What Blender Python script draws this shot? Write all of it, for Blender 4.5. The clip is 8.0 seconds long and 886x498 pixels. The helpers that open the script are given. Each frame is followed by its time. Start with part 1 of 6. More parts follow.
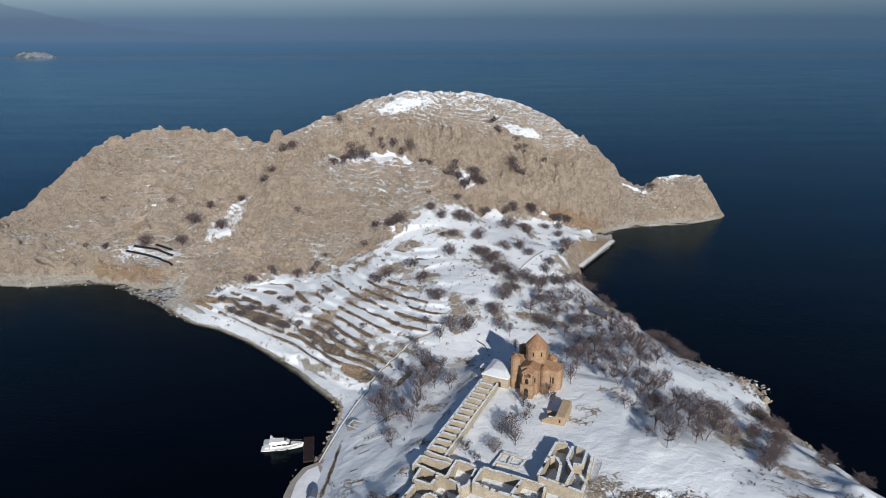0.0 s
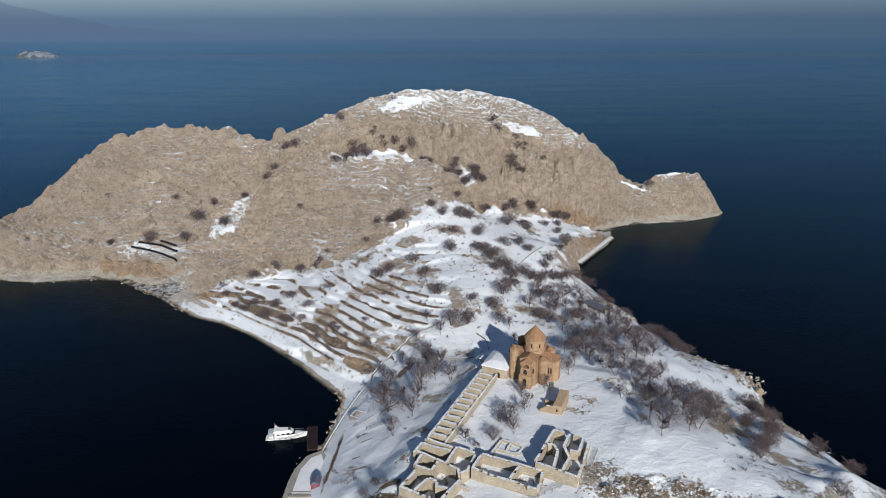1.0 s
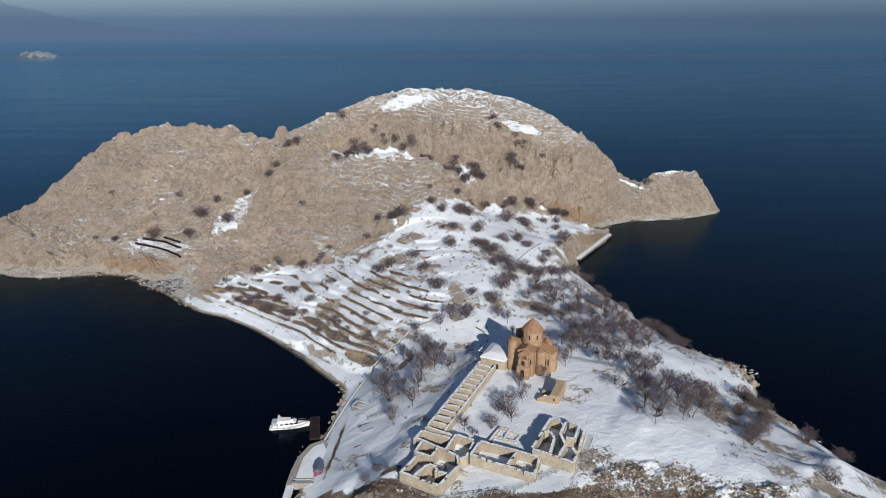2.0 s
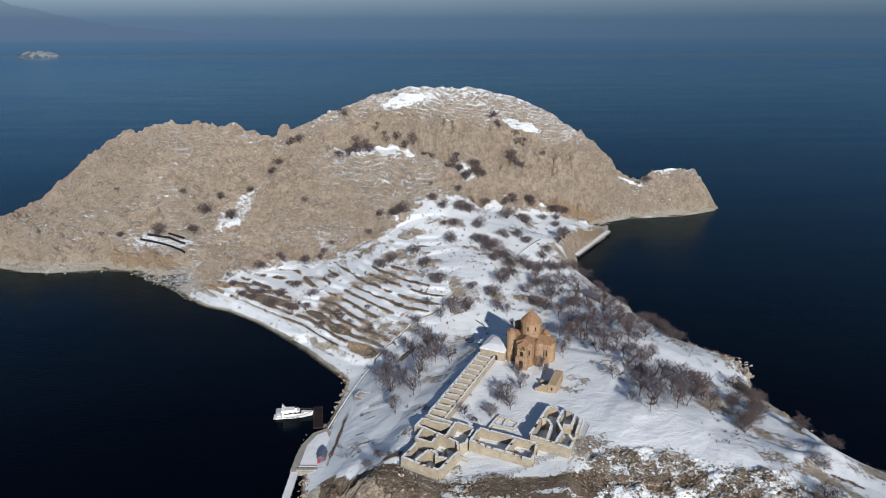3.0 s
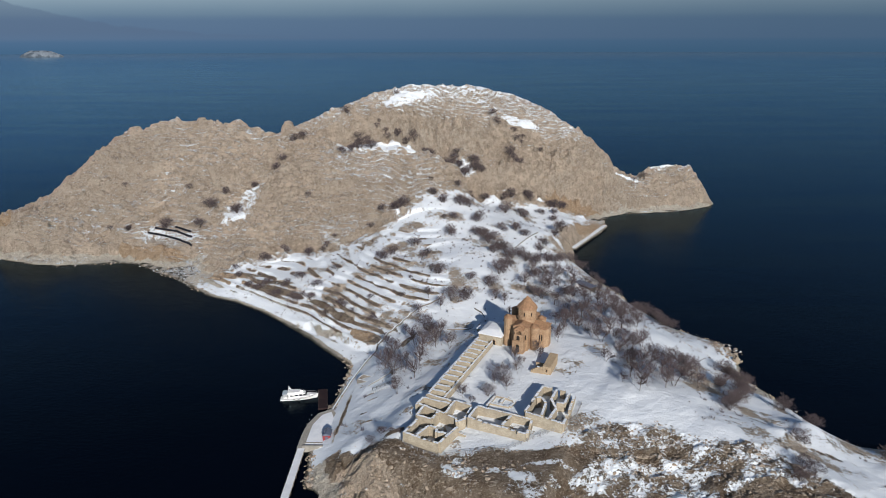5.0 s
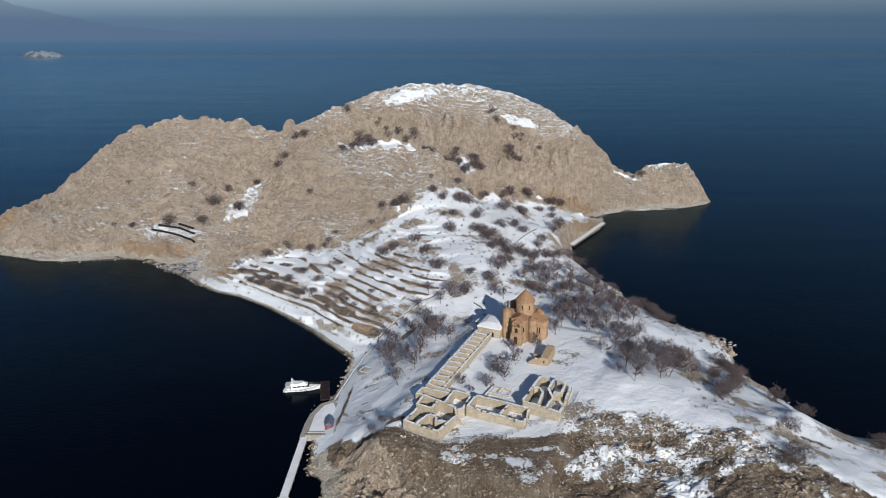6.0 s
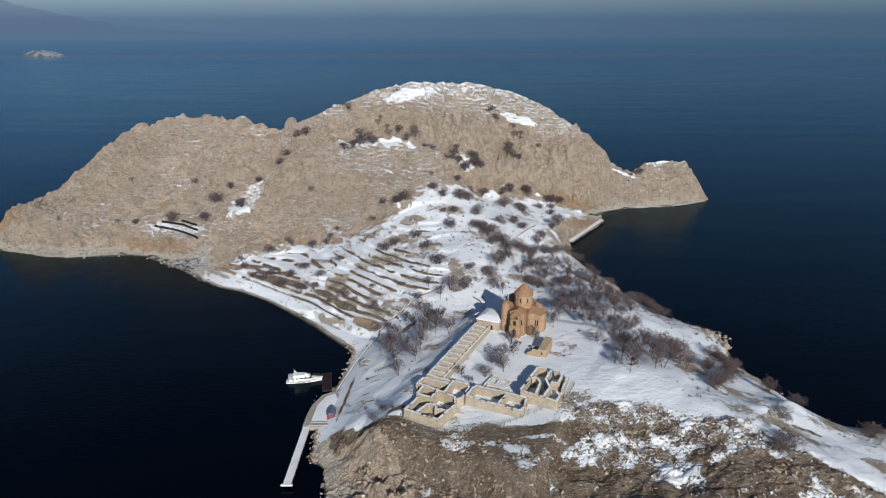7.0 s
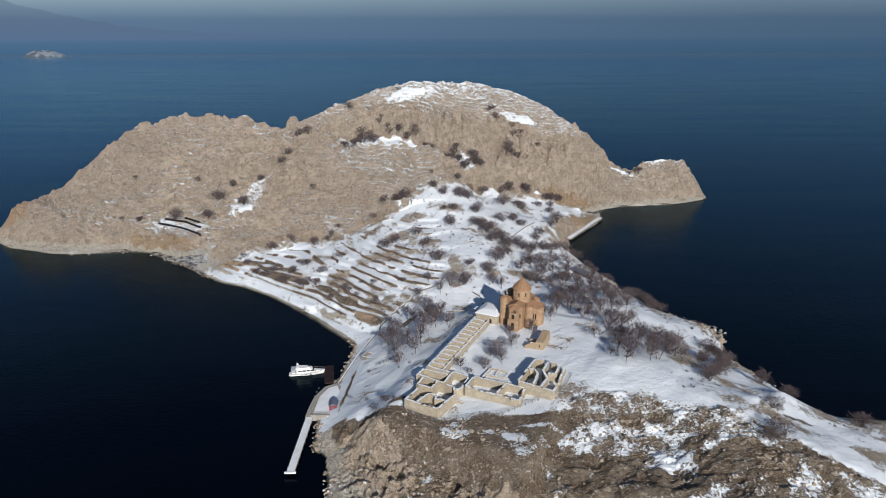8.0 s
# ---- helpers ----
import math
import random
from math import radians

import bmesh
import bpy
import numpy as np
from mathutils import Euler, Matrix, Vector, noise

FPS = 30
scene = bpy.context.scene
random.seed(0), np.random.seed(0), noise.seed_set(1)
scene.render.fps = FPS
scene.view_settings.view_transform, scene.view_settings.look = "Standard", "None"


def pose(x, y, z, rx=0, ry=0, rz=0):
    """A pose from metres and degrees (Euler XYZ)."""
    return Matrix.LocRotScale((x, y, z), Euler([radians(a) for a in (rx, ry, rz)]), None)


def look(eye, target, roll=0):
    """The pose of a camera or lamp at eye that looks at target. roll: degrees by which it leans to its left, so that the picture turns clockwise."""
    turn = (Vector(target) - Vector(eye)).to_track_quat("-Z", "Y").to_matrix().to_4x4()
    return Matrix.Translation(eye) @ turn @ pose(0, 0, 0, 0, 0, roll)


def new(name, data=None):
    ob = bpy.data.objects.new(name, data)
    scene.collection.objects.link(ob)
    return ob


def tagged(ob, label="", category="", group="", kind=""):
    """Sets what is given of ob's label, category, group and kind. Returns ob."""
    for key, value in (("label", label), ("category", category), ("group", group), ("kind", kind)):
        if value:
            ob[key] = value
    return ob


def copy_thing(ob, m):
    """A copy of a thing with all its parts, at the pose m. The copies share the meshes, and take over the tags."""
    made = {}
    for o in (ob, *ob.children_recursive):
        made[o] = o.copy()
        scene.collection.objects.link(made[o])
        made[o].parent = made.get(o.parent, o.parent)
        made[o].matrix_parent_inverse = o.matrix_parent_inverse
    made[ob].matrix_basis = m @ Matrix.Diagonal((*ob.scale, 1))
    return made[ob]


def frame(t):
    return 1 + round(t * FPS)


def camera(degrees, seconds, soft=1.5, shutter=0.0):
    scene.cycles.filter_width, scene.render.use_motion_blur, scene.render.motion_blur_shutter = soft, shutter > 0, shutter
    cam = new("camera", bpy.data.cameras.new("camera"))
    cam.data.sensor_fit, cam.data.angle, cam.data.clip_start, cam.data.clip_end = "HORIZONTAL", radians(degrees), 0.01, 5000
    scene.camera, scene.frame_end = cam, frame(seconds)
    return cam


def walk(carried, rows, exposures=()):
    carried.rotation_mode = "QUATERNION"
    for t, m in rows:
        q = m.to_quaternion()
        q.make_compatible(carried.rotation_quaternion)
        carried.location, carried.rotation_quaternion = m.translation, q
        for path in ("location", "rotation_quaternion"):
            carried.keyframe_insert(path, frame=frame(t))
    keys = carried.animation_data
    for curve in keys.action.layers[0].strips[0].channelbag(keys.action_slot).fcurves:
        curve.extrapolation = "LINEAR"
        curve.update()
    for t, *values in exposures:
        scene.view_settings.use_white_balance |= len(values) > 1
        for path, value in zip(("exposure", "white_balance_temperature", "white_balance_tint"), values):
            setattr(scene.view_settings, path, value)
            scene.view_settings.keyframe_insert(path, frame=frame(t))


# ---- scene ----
cam = camera(67.8, 8.0, 0.58)
PATH = [
    (0, (-34.713, -207.623, 143.052), (-34.704, -205.723, 142.429), -0.17),
    (0.5, (-34.654, -210.395, 142.922), (-34.646, -208.495, 142.298), -0.17),
    (1, (-34.543, -213.53, 142.805), (-34.537, -211.63, 142.18), -0.17),
    (1.5, (-34.432, -216.447, 142.556), (-34.426, -214.547, 141.932), -0.17),
    (3, (-34.14, -225.565, 141.662), (-34.138, -223.665, 141.037), -0.17),
    (3.5, (-34.101, -228.459, 141.424), (-34.099, -226.559, 140.799), -0.17),
    (4, (-34.053, -231.474, 141.14), (-34.052, -229.574, 140.515), -0.17),
    (4.5, (-33.91, -234.351, 140.954), (-33.91, -232.451, 140.329), -0.17),
    (6, (-33.551, -243.18, 140.099), (-33.552, -241.28, 139.475), -0.17),
    (6.5, (-33.46, -245.981, 139.821), (-33.462, -244.081, 139.196), -0.17),
    (7, (-33.334, -248.813, 139.535), (-33.336, -246.913, 138.91), -0.17),
    (7.5, (-33.302, -251.524, 139.284), (-33.304, -249.624, 138.659), -0.17),
    (8, (-33.121, -254.681, 139.133), (-33.124, -252.781, 138.509), -0.17),
]
walk(cam, [(t, look(eye, target, roll)) for t, eye, target, roll in PATH])

# ---- light ----
SUN_HEIGHT, SUN_TURN = 23.5, 167.0
world = bpy.data.worlds.new("winter_sky")
scene.world = world
world.use_nodes = True
_sky = world.node_tree.nodes.new("ShaderNodeTexSky")
_sky.sky_type, _sky.sun_disc = "NISHITA", False
_sky.sun_elevation, _sky.sun_rotation = radians(SUN_HEIGHT), radians(SUN_TURN)
_sky.altitude, _sky.air_density, _sky.dust_density, _sky.ozone_density = 1640, 1.0, 0.6, 2.0
_back = world.node_tree.nodes["Background"]
_back.inputs["Strength"].default_value = 0.07
world.node_tree.links.new(_sky.outputs[0], _back.inputs["Color"])

sun = new("sun", bpy.data.lights.new("sun", "SUN"))
sun.data.energy, sun.data.angle, sun.data.color = 4.75, radians(0.53), (1.0, 0.95, 0.885)
_towards = Vector((math.sin(radians(SUN_TURN)) * math.cos(radians(SUN_HEIGHT)), math.cos(radians(SUN_TURN)) * math.cos(radians(SUN_HEIGHT)), math.sin(radians(SUN_HEIGHT))))
sun.matrix_world = look(_towards * 300, (0, 0, 0))

# ---- materials ----
class Shade:
    """A small builder for node materials."""

    def __init__(self, name):
        self.mat = bpy.data.materials.new(name)
        self.mat.use_nodes = True
        self.tree = self.mat.node_tree
        self.bsdf = self.tree.nodes["Principled BSDF"]
        self.coords = self.tree.nodes.new("ShaderNodeTexCoord").outputs["Object"]

    def link(self, a, b):
        if isinstance(a, (int, float)):
            b.default_value = a
        elif isinstance(a, tuple):
            b.default_value = (*a, 1.0) if len(b.default_value) == 4 and len(a) == 3 else a
        else:
            self.tree.links.new(a, b)

    def math(self, op, a, b=0.0, c=0.0, clamp=False):
        n = self.tree.nodes.new("ShaderNodeMath")
        n.operation, n.use_clamp = op, clamp
        for k, v in enumerate((a, b, c)):
            self.link(v, n.inputs[k])
        return n.outputs[0]

    def ramp(self, x, lo, hi):
        n = self.tree.nodes.new("ShaderNodeMapRange")
        n.interpolation_type = "SMOOTHSTEP"
        self.link(x, n.inputs[0])
        n.inputs[1].default_value, n.inputs[2].default_value = lo, hi
        return n.outputs[0]

    def mix(self, f, a, b):
        n = self.tree.nodes.new("ShaderNodeMix")
        n.data_type = "RGBA"
        self.link(f, n.inputs[0])
        self.link(a, n.inputs[6])
        self.link(b, n.inputs[7])
        return n.outputs[2]

    def stretch(self, sx, sy, sz, turn=(0, 0, 0)):
        n = self.tree.nodes.new("ShaderNodeMapping")
        self.link(self.coords, n.inputs[0])
        n.inputs["Scale"].default_value = (sx, sy, sz)
        n.inputs["Rotation"].default_value = tuple(radians(a) for a in turn)
        return n.outputs[0]

    def noise(self, scale, detail=4, where=None, rough=0.55, distort=0.0):
        n = self.tree.nodes.new("ShaderNodeTexNoise")
        self.link(where if where is not None else self.coords, n.inputs["Vector"])
        n.inputs["Scale"].default_value, n.inputs["Detail"].default_value = scale, detail
        n.inputs["Roughness"].default_value, n.inputs["Distortion"].default_value = rough, distort
        return n.outputs[0]

    def cells(self, scale, where=None, feature="F1"):
        n = self.tree.nodes.new("ShaderNodeTexVoronoi")
        n.feature = feature
        self.link(where if where is not None else self.coords, n.inputs["Vector"])
        n.inputs["Scale"].default_value = scale
        return n

    def attribute(self, name):
        n = self.tree.nodes.new("ShaderNodeAttribute")
        n.attribute_name = name
        return n.outputs["Fac"]

    def up(self):
        g = self.tree.nodes.new("ShaderNodeNewGeometry")
        s = self.tree.nodes.new("ShaderNodeSeparateXYZ")
        self.link(g.outputs["Normal"], s.inputs[0])
        return s.outputs[2]

    def height(self):
        s = self.tree.nodes.new("ShaderNodeSeparateXYZ")
        self.link(self.coords, s.inputs[0])
        return s.outputs[2]

    def chance(self):
        return self.tree.nodes.new("ShaderNodeObjectInfo").outputs["Random"]

    def island(self):
        return self.tree.nodes.new("ShaderNodeNewGeometry").outputs["Random Per Island"]

    def bump(self, h, strength, distance):
        n = self.tree.nodes.new("ShaderNodeBump")
        self.link(h, n.inputs["Height"])
        n.inputs["Strength"].default_value, n.inputs["Distance"].default_value = strength, distance
        self.link(n.outputs[0], self.bsdf.inputs["Normal"])
        return n.outputs[0]

    def done(self, colour, roughness=0.85, metal=0.0, spec=0.3):
        self.link(colour, self.bsdf.inputs["Base Color"])
        self.link(roughness, self.bsdf.inputs["Roughness"])
        self.link(metal, self.bsdf.inputs["Metallic"])
        self.bsdf.inputs["Specular IOR Level"].default_value = spec
        return self.mat


SNOW = (0.81, 0.85, 0.89)


def make_ground():
    s = Shade("island_ground")
    broad, mid, fine = s.noise(0.03, 4), s.noise(0.22, 5), s.noise(1.3, 5)
    rock = s.mix(s.ramp(broad, 0.35, 0.65), (0.655, 0.53, 0.415), (0.735, 0.605, 0.48))
    rock = s.mix(s.math("MULTIPLY", s.ramp(s.noise(0.014, 5, None, 0.6), 0.44, 0.58), 0.75), rock, (0.56, 0.485, 0.40))
    rock = s.mix(s.ramp(mid, 0.40, 0.60), rock, (0.515, 0.415, 0.325))
    rock = s.mix(s.math("MULTIPLY", s.ramp(fine, 0.45, 0.7), 0.6), rock, (0.76, 0.63, 0.515))
    bent = s.tree.nodes.new("ShaderNodeVectorMath")
    s.link(s.stretch(1, 1, 1.6), bent.inputs[0])
    warp = s.tree.nodes.new("ShaderNodeTexNoise")
    s.link(s.coords, warp.inputs["Vector"])
    warp.inputs["Scale"].default_value, warp.inputs["Detail"].default_value = 0.25, 3
    scaled = s.tree.nodes.new("ShaderNodeVectorMath")
    scaled.operation = "SCALE"
    s.link(warp.outputs["Color"], scaled.inputs[0])
    scaled.inputs["Scale"].default_value = 9.0
    s.link(scaled.outputs[0], bent.inputs[1])
    crack = s.cells(0.30, bent.outputs[0], "DISTANCE_TO_EDGE").outputs["Distance"]
    split = s.cells(0.85, bent.outputs[0], "DISTANCE_TO_EDGE").outputs["Distance"]
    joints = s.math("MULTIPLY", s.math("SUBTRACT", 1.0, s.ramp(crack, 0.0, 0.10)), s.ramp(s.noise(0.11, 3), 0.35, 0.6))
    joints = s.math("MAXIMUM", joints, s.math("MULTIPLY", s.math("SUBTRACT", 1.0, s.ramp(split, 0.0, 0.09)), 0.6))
    # joints painted dark: soil in them, and crevice shade put into the colour
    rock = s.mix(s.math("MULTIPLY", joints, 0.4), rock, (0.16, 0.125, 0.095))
    rust = s.ramp(s.noise(0.05, 3, s.stretch(1, 1, 2.5)), 0.63, 0.75)
    rock = s.mix(s.math("MULTIPLY", rust, 0.4), rock, (0.40, 0.27, 0.155))
    rock = s.mix(s.math("MULTIPLY", s.ramp(s.math("ADD", s.attribute("ochre"), s.math("SUBTRACT", mid, 0.5)), 0.3, 0.7), 0.8), rock, s.mix(s.ramp(fine, 0.4, 0.62), (0.42, 0.275, 0.16), (0.60, 0.45, 0.315)))
    scrub = s.ramp(s.noise(0.55, 4), 0.63, 0.70)
    rock = s.mix(s.math("MULTIPLY", scrub, 0.4), rock, (0.17, 0.13, 0.10))
    grass = s.mix(s.ramp(s.noise(0.16, 5, None, 0.62), 0.38, 0.62), (0.145, 0.102, 0.068), (0.25, 0.20, 0.152))
    grass = s.mix(s.ramp(s.noise(0.9, 5, None, 0.7), 0.54, 0.66), grass, (0.095, 0.07, 0.051))
    grass = s.mix(s.math("MULTIPLY", s.ramp(s.noise(1.9, 5, None, 0.75), 0.5, 0.62), 0.75), grass, (0.37, 0.31, 0.245))
    grass = s.mix(s.math("MULTIPLY", s.ramp(s.noise(0.42, 5, s.stretch(1, 1.8, 1, (0, 0, -25)), 0.75), 0.56, 0.61), 0.9), grass, s.mix(s.ramp(fine, 0.4, 0.6), (0.36, 0.30, 0.24), (0.54, 0.46, 0.375)))
    earth = s.mix(s.ramp(s.math("ADD", s.math("SUBTRACT", s.attribute("grass"), s.math("MULTIPLY", s.attribute("ochre"), 0.6)), s.math("ADD", s.math("MULTIPLY", s.math("SUBTRACT", mid, 0.5), 1.2), s.math("MULTIPLY", s.math("SUBTRACT", fine, 0.5), 0.8))), 0.42, 0.58), rock, grass)
    pale = s.mix(s.ramp(fine, 0.4, 0.6), (0.56, 0.50, 0.42), (0.70, 0.65, 0.57))
    earth = s.mix(s.ramp(s.math("ADD", s.attribute("beach"), s.math("MULTIPLY", s.math("SUBTRACT", mid, 0.5), 0.9)), 0.35, 0.6), earth, pale)
    wet = s.ramp(s.math("ADD", s.height(), s.math("MULTIPLY", mid, 0.4)), 0.75, 0.35)
    earth = s.mix(wet, earth, (0.07, 0.065, 0.05))
    streak = s.noise(1.0, 3, s.stretch(0.25, 0.25, 0.50, (14, -18, 0)), 0.62, 1.7)
    thin = s.math("MULTIPLY", s.math("SUBTRACT", 0.036, s.math("ABSOLUTE", s.math("SUBTRACT", streak, 0.5))), 8.5)
    thin = s.math("MAXIMUM", thin, -0.10)
    thin = s.math("MULTIPLY", thin, s.math("ADD", s.math("MULTIPLY", s.attribute("seams"), 3.0), s.math("MULTIPLY", s.attribute("grass"), 0.4), 0.0, True))
    lay = s.math("ADD", thin, s.math("MULTIPLY", s.math("SUBTRACT", s.noise(1.1, 5, None, 0.65), 0.5), 0.95))
    lay = s.math("ADD", lay, s.math("MULTIPLY", s.math("SUBTRACT", mid, 0.5), 0.7))
    bed = s.math("ADD", s.attribute("bed"), s.math("MULTIPLY", s.math("SUBTRACT", s.noise(0.4, 3), 0.5), 0.7))
    seam = s.math("SUBTRACT", 1.0, s.math("MULTIPLY", s.math("ABSOLUTE", s.math("SUBTRACT", s.math("FRACT", bed), 0.42)), 7.5), 0.0, True)
    seam = s.math("MULTIPLY", seam, s.ramp(s.noise(0.085, 4, None, 0.6), 0.40, 0.60))
    split_bed = s.math("ADD", s.math("MULTIPLY", bed, 2.37), s.math("MULTIPLY", s.noise(0.22, 3), 1.6))
    small = s.math("SUBTRACT", 1.0, s.math("MULTIPLY", s.math("ABSOLUTE", s.math("SUBTRACT", s.math("FRACT", split_bed), 0.5)), 4.4), 0.0, True)
    small = s.math("MULTIPLY", small, s.ramp(s.noise(0.17, 4, None, 0.6), 0.46, 0.62))
    seams = s.math("MULTIPLY", s.math("MAXIMUM", seam, s.math("MULTIPLY", small, 0.85)), s.attribute("seams"))
    flat = s.math("MULTIPLY", s.math("SUBTRACT", s.up(), 0.84), 0.6)
    flat = s.math("SUBTRACT", flat, s.math("MULTIPLY", joints, 0.15))
    cover = s.math("ADD", s.math("ADD", s.attribute("snow"), lay), s.math("ADD", flat, s.math("MULTIPLY", seams, 0.62)))
    cover = s.ramp(cover, 0.46, 0.56)
    snow = s.mix(s.ramp(s.noise(0.12, 3), 0.3, 0.7), SNOW, (0.74, 0.785, 0.84))
    # shading of vertical clefts put into the colour, on steep faces only
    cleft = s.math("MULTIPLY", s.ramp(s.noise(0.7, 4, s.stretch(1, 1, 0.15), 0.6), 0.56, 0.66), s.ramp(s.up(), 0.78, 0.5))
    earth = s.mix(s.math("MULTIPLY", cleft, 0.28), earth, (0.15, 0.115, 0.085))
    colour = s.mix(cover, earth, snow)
    relief = s.math("ADD", s.math("MULTIPLY", s.noise(0.7, 6, None, 0.65), s.math("SUBTRACT", 1.0, s.math("MULTIPLY", s.attribute("grass"), 0.45))), s.math("MULTIPLY", joints, s.math("MULTIPLY", s.math("SUBTRACT", 1.0, s.attribute("grass")), -0.35)))
    chunk = s.cells(0.24, bent.outputs[0]).outputs["Distance"]
    relief = s.math("ADD", relief, s.math("MULTIPLY", chunk, s.math("MULTIPLY", s.math("SUBTRACT", 1.0, s.attribute("grass")), -0.7)))
    soft = s.math("ADD", s.noise(0.35, 4), s.math("MULTIPLY", s.noise(2.5, 3), 0.22))
    height = s.math("ADD", s.math("MULTIPLY", relief, s.math("SUBTRACT", 1.0, s.math("MULTIPLY", cover, 0.98))), s.math("MULTIPLY", soft, s.math("MULTIPLY", cover, 0.14)))
    fluted = s.noise(0.55, 4, s.stretch(1, 1, 0.18), 0.6)
    upright = s.ramp(s.up(), 0.78, 0.5)
    height = s.math("ADD", height, s.math("MULTIPLY", s.math("MULTIPLY", fluted, upright), 1.1))
    height = s.math("ADD", height, s.math("MULTIPLY", s.noise(2.6, 4, None, 0.7), s.math("MULTIPLY", s.math("SUBTRACT", 1.0, cover), 0.45)))
    s.bump(height, 1.0, 2.6)
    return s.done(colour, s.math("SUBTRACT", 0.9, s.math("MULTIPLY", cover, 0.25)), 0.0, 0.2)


def make_water():
    s = Shade("lake_water")
    low, chop = s.noise(0.006, 3, s.stretch(1, 2.5, 1)), s.noise(0.55, 5, s.stretch(0.6, 1.4, 1, (0, 0, 15)), 0.6)
    deep = s.mix(s.ramp(low, 0.35, 0.65), (0.0005, 0.0011, 0.0032), (0.0007, 0.0015, 0.0044))
    ripple = s.bump(s.math("ADD", chop, s.math("MULTIPLY", s.noise(0.06, 3), 1.2)), 0.22, 0.5)
    s.tree.nodes.remove(s.bsdf)
    body, shine, both = s.tree.nodes.new("ShaderNodeBsdfDiffuse"), s.tree.nodes.new("ShaderNodeBsdfGlossy"), s.tree.nodes.new("ShaderNodeMixShader")
    s.link(deep, body.inputs["Color"])
    along_lake = s.tree.nodes.new("ShaderNodeSeparateXYZ")
    s.link(s.coords, along_lake.inputs[0])
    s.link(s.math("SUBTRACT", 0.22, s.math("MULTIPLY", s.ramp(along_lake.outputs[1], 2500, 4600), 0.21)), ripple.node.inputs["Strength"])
    # blue tint and streaks painted into the reflection colour, whitening towards the far edge
    reflection_tint = s.mix(s.ramp(s.noise(0.012, 6, s.stretch(0.22, 1.8, 1, (0, 0, 12)), 0.65), 0.35, 0.65), (0.56, 0.81, 0.99), (0.69, 0.915, 1.0))
    s.link(s.mix(s.ramp(along_lake.outputs[1], 3000, 4750), reflection_tint, (1.0, 1.0, 1.0)), shine.inputs["Color"])
    s.link(s.math("ADD", 0.12, s.math("MULTIPLY", low, 0.12)), shine.inputs["Roughness"])
    rim = s.tree.nodes.new("ShaderNodeFresnel")
    rim.inputs["IOR"].default_value = 1.333
    for node in (body, shine, rim):
        s.link(ripple, node.inputs["Normal"])
    s.link(s.math("MULTIPLY", s.math("POWER", rim.outputs[0], 1.36), 1.05, 0.0, True), both.inputs[0])
    s.link(body.outputs[0], both.inputs[1])
    s.link(shine.outputs[0], both.inputs[2])
    s.link(both.outputs[0], s.tree.nodes["Material Output"].inputs["Surface"])
    return s.mat


def make_plain(name, a, b, scale=3.0, roughness=0.85, metal=0.0, bump=0.3, spread=0.0):
    s = Shade(name)
    colour = s.mix(s.ramp(s.noise(scale, 5), 0.35, 0.65), a, b)
    colour = s.mix(s.math("MULTIPLY", s.ramp(s.noise(scale * 0.2, 3), 0.4, 0.7), 0.35), colour, tuple(v * 0.62 for v in a))
    if spread:
        colour = s.mix(s.math("MULTIPLY", s.chance(), spread), colour, tuple(v * 0.5 for v in b))
    s.bump(s.noise(scale * 3, 4), bump, 0.05)
    return s.done(colour, roughness, metal)


def make_masonry(name, a, b, course=0.4, snow=True):
    """Coursed rubble or ashlar with a cap of snow on level tops."""
    s = Shade(name)
    colour = s.mix(s.ramp(s.noise(0.5, 4), 0.3, 0.7), a, b)
    block = s.cells(1.0, s.stretch(1.6, 1.6, 1 / course))
    colour = s.mix(s.math("MULTIPLY", s.ramp(block.outputs["Distance"], 0.35, 0.7), 0.35), colour, tuple(v * 0.55 for v in a))
    colour = s.mix(s.math("MULTIPLY", s.ramp(s.noise(1.7, 4), 0.52, 0.72), 0.5), colour, tuple(v * 0.6 for v in b))
    if snow:
        top = s.ramp(s.math("ADD", s.up(), s.math("MULTIPLY", s.math("SUBTRACT", s.noise(0.9, 4), 0.5), 0.9)), 0.72, 0.86)
        colour = s.mix(top, colour, SNOW)
    s.bump(s.math("ADD", block.outputs["Distance"], s.noise(4.0, 4)), 0.5, 0.08)
    return s.done(colour, 0.88)


GROUND, WATER = make_ground(), make_water()
RUIN_STONE = make_masonry("pale_ruin_stone", (0.37, 0.316, 0.24), (0.465, 0.407, 0.315))

# ---- the island's shape ----
def lattice(ix, iy, seed):
    n = (ix.astype(np.int64) * 374761393 + iy.astype(np.int64) * 668265263 + seed * 974634777) & 0x7FFFFFFF
    n = ((n ^ (n >> 13)) * 1274126177) & 0x7FFFFFFF
    n = ((n ^ (n >> 16)) * 1103515245) & 0x7FFFFFFF
    return (n ^ (n >> 15)) % 65536 / 32767.5 - 1.0


def grain(x, y, size, seed):
    """Smooth noise from -1 to 1 with features of the given size in metres."""
    x, y = np.asarray(x, float) / size, np.asarray(y, float) / size
    ix, iy = np.floor(x), np.floor(y)
    u, v = x - ix, y - iy
    u, v = u * u * u * (u * (u * 6 - 15) + 10), v * v * v * (v * (v * 6 - 15) + 10)
    a, b = lattice(ix, iy, seed), lattice(ix + 1, iy, seed)
    c, d = lattice(ix, iy + 1, seed), lattice(ix + 1, iy + 1, seed)
    return (a + (b - a) * u) * (1 - v) + (c + (d - c) * u) * v


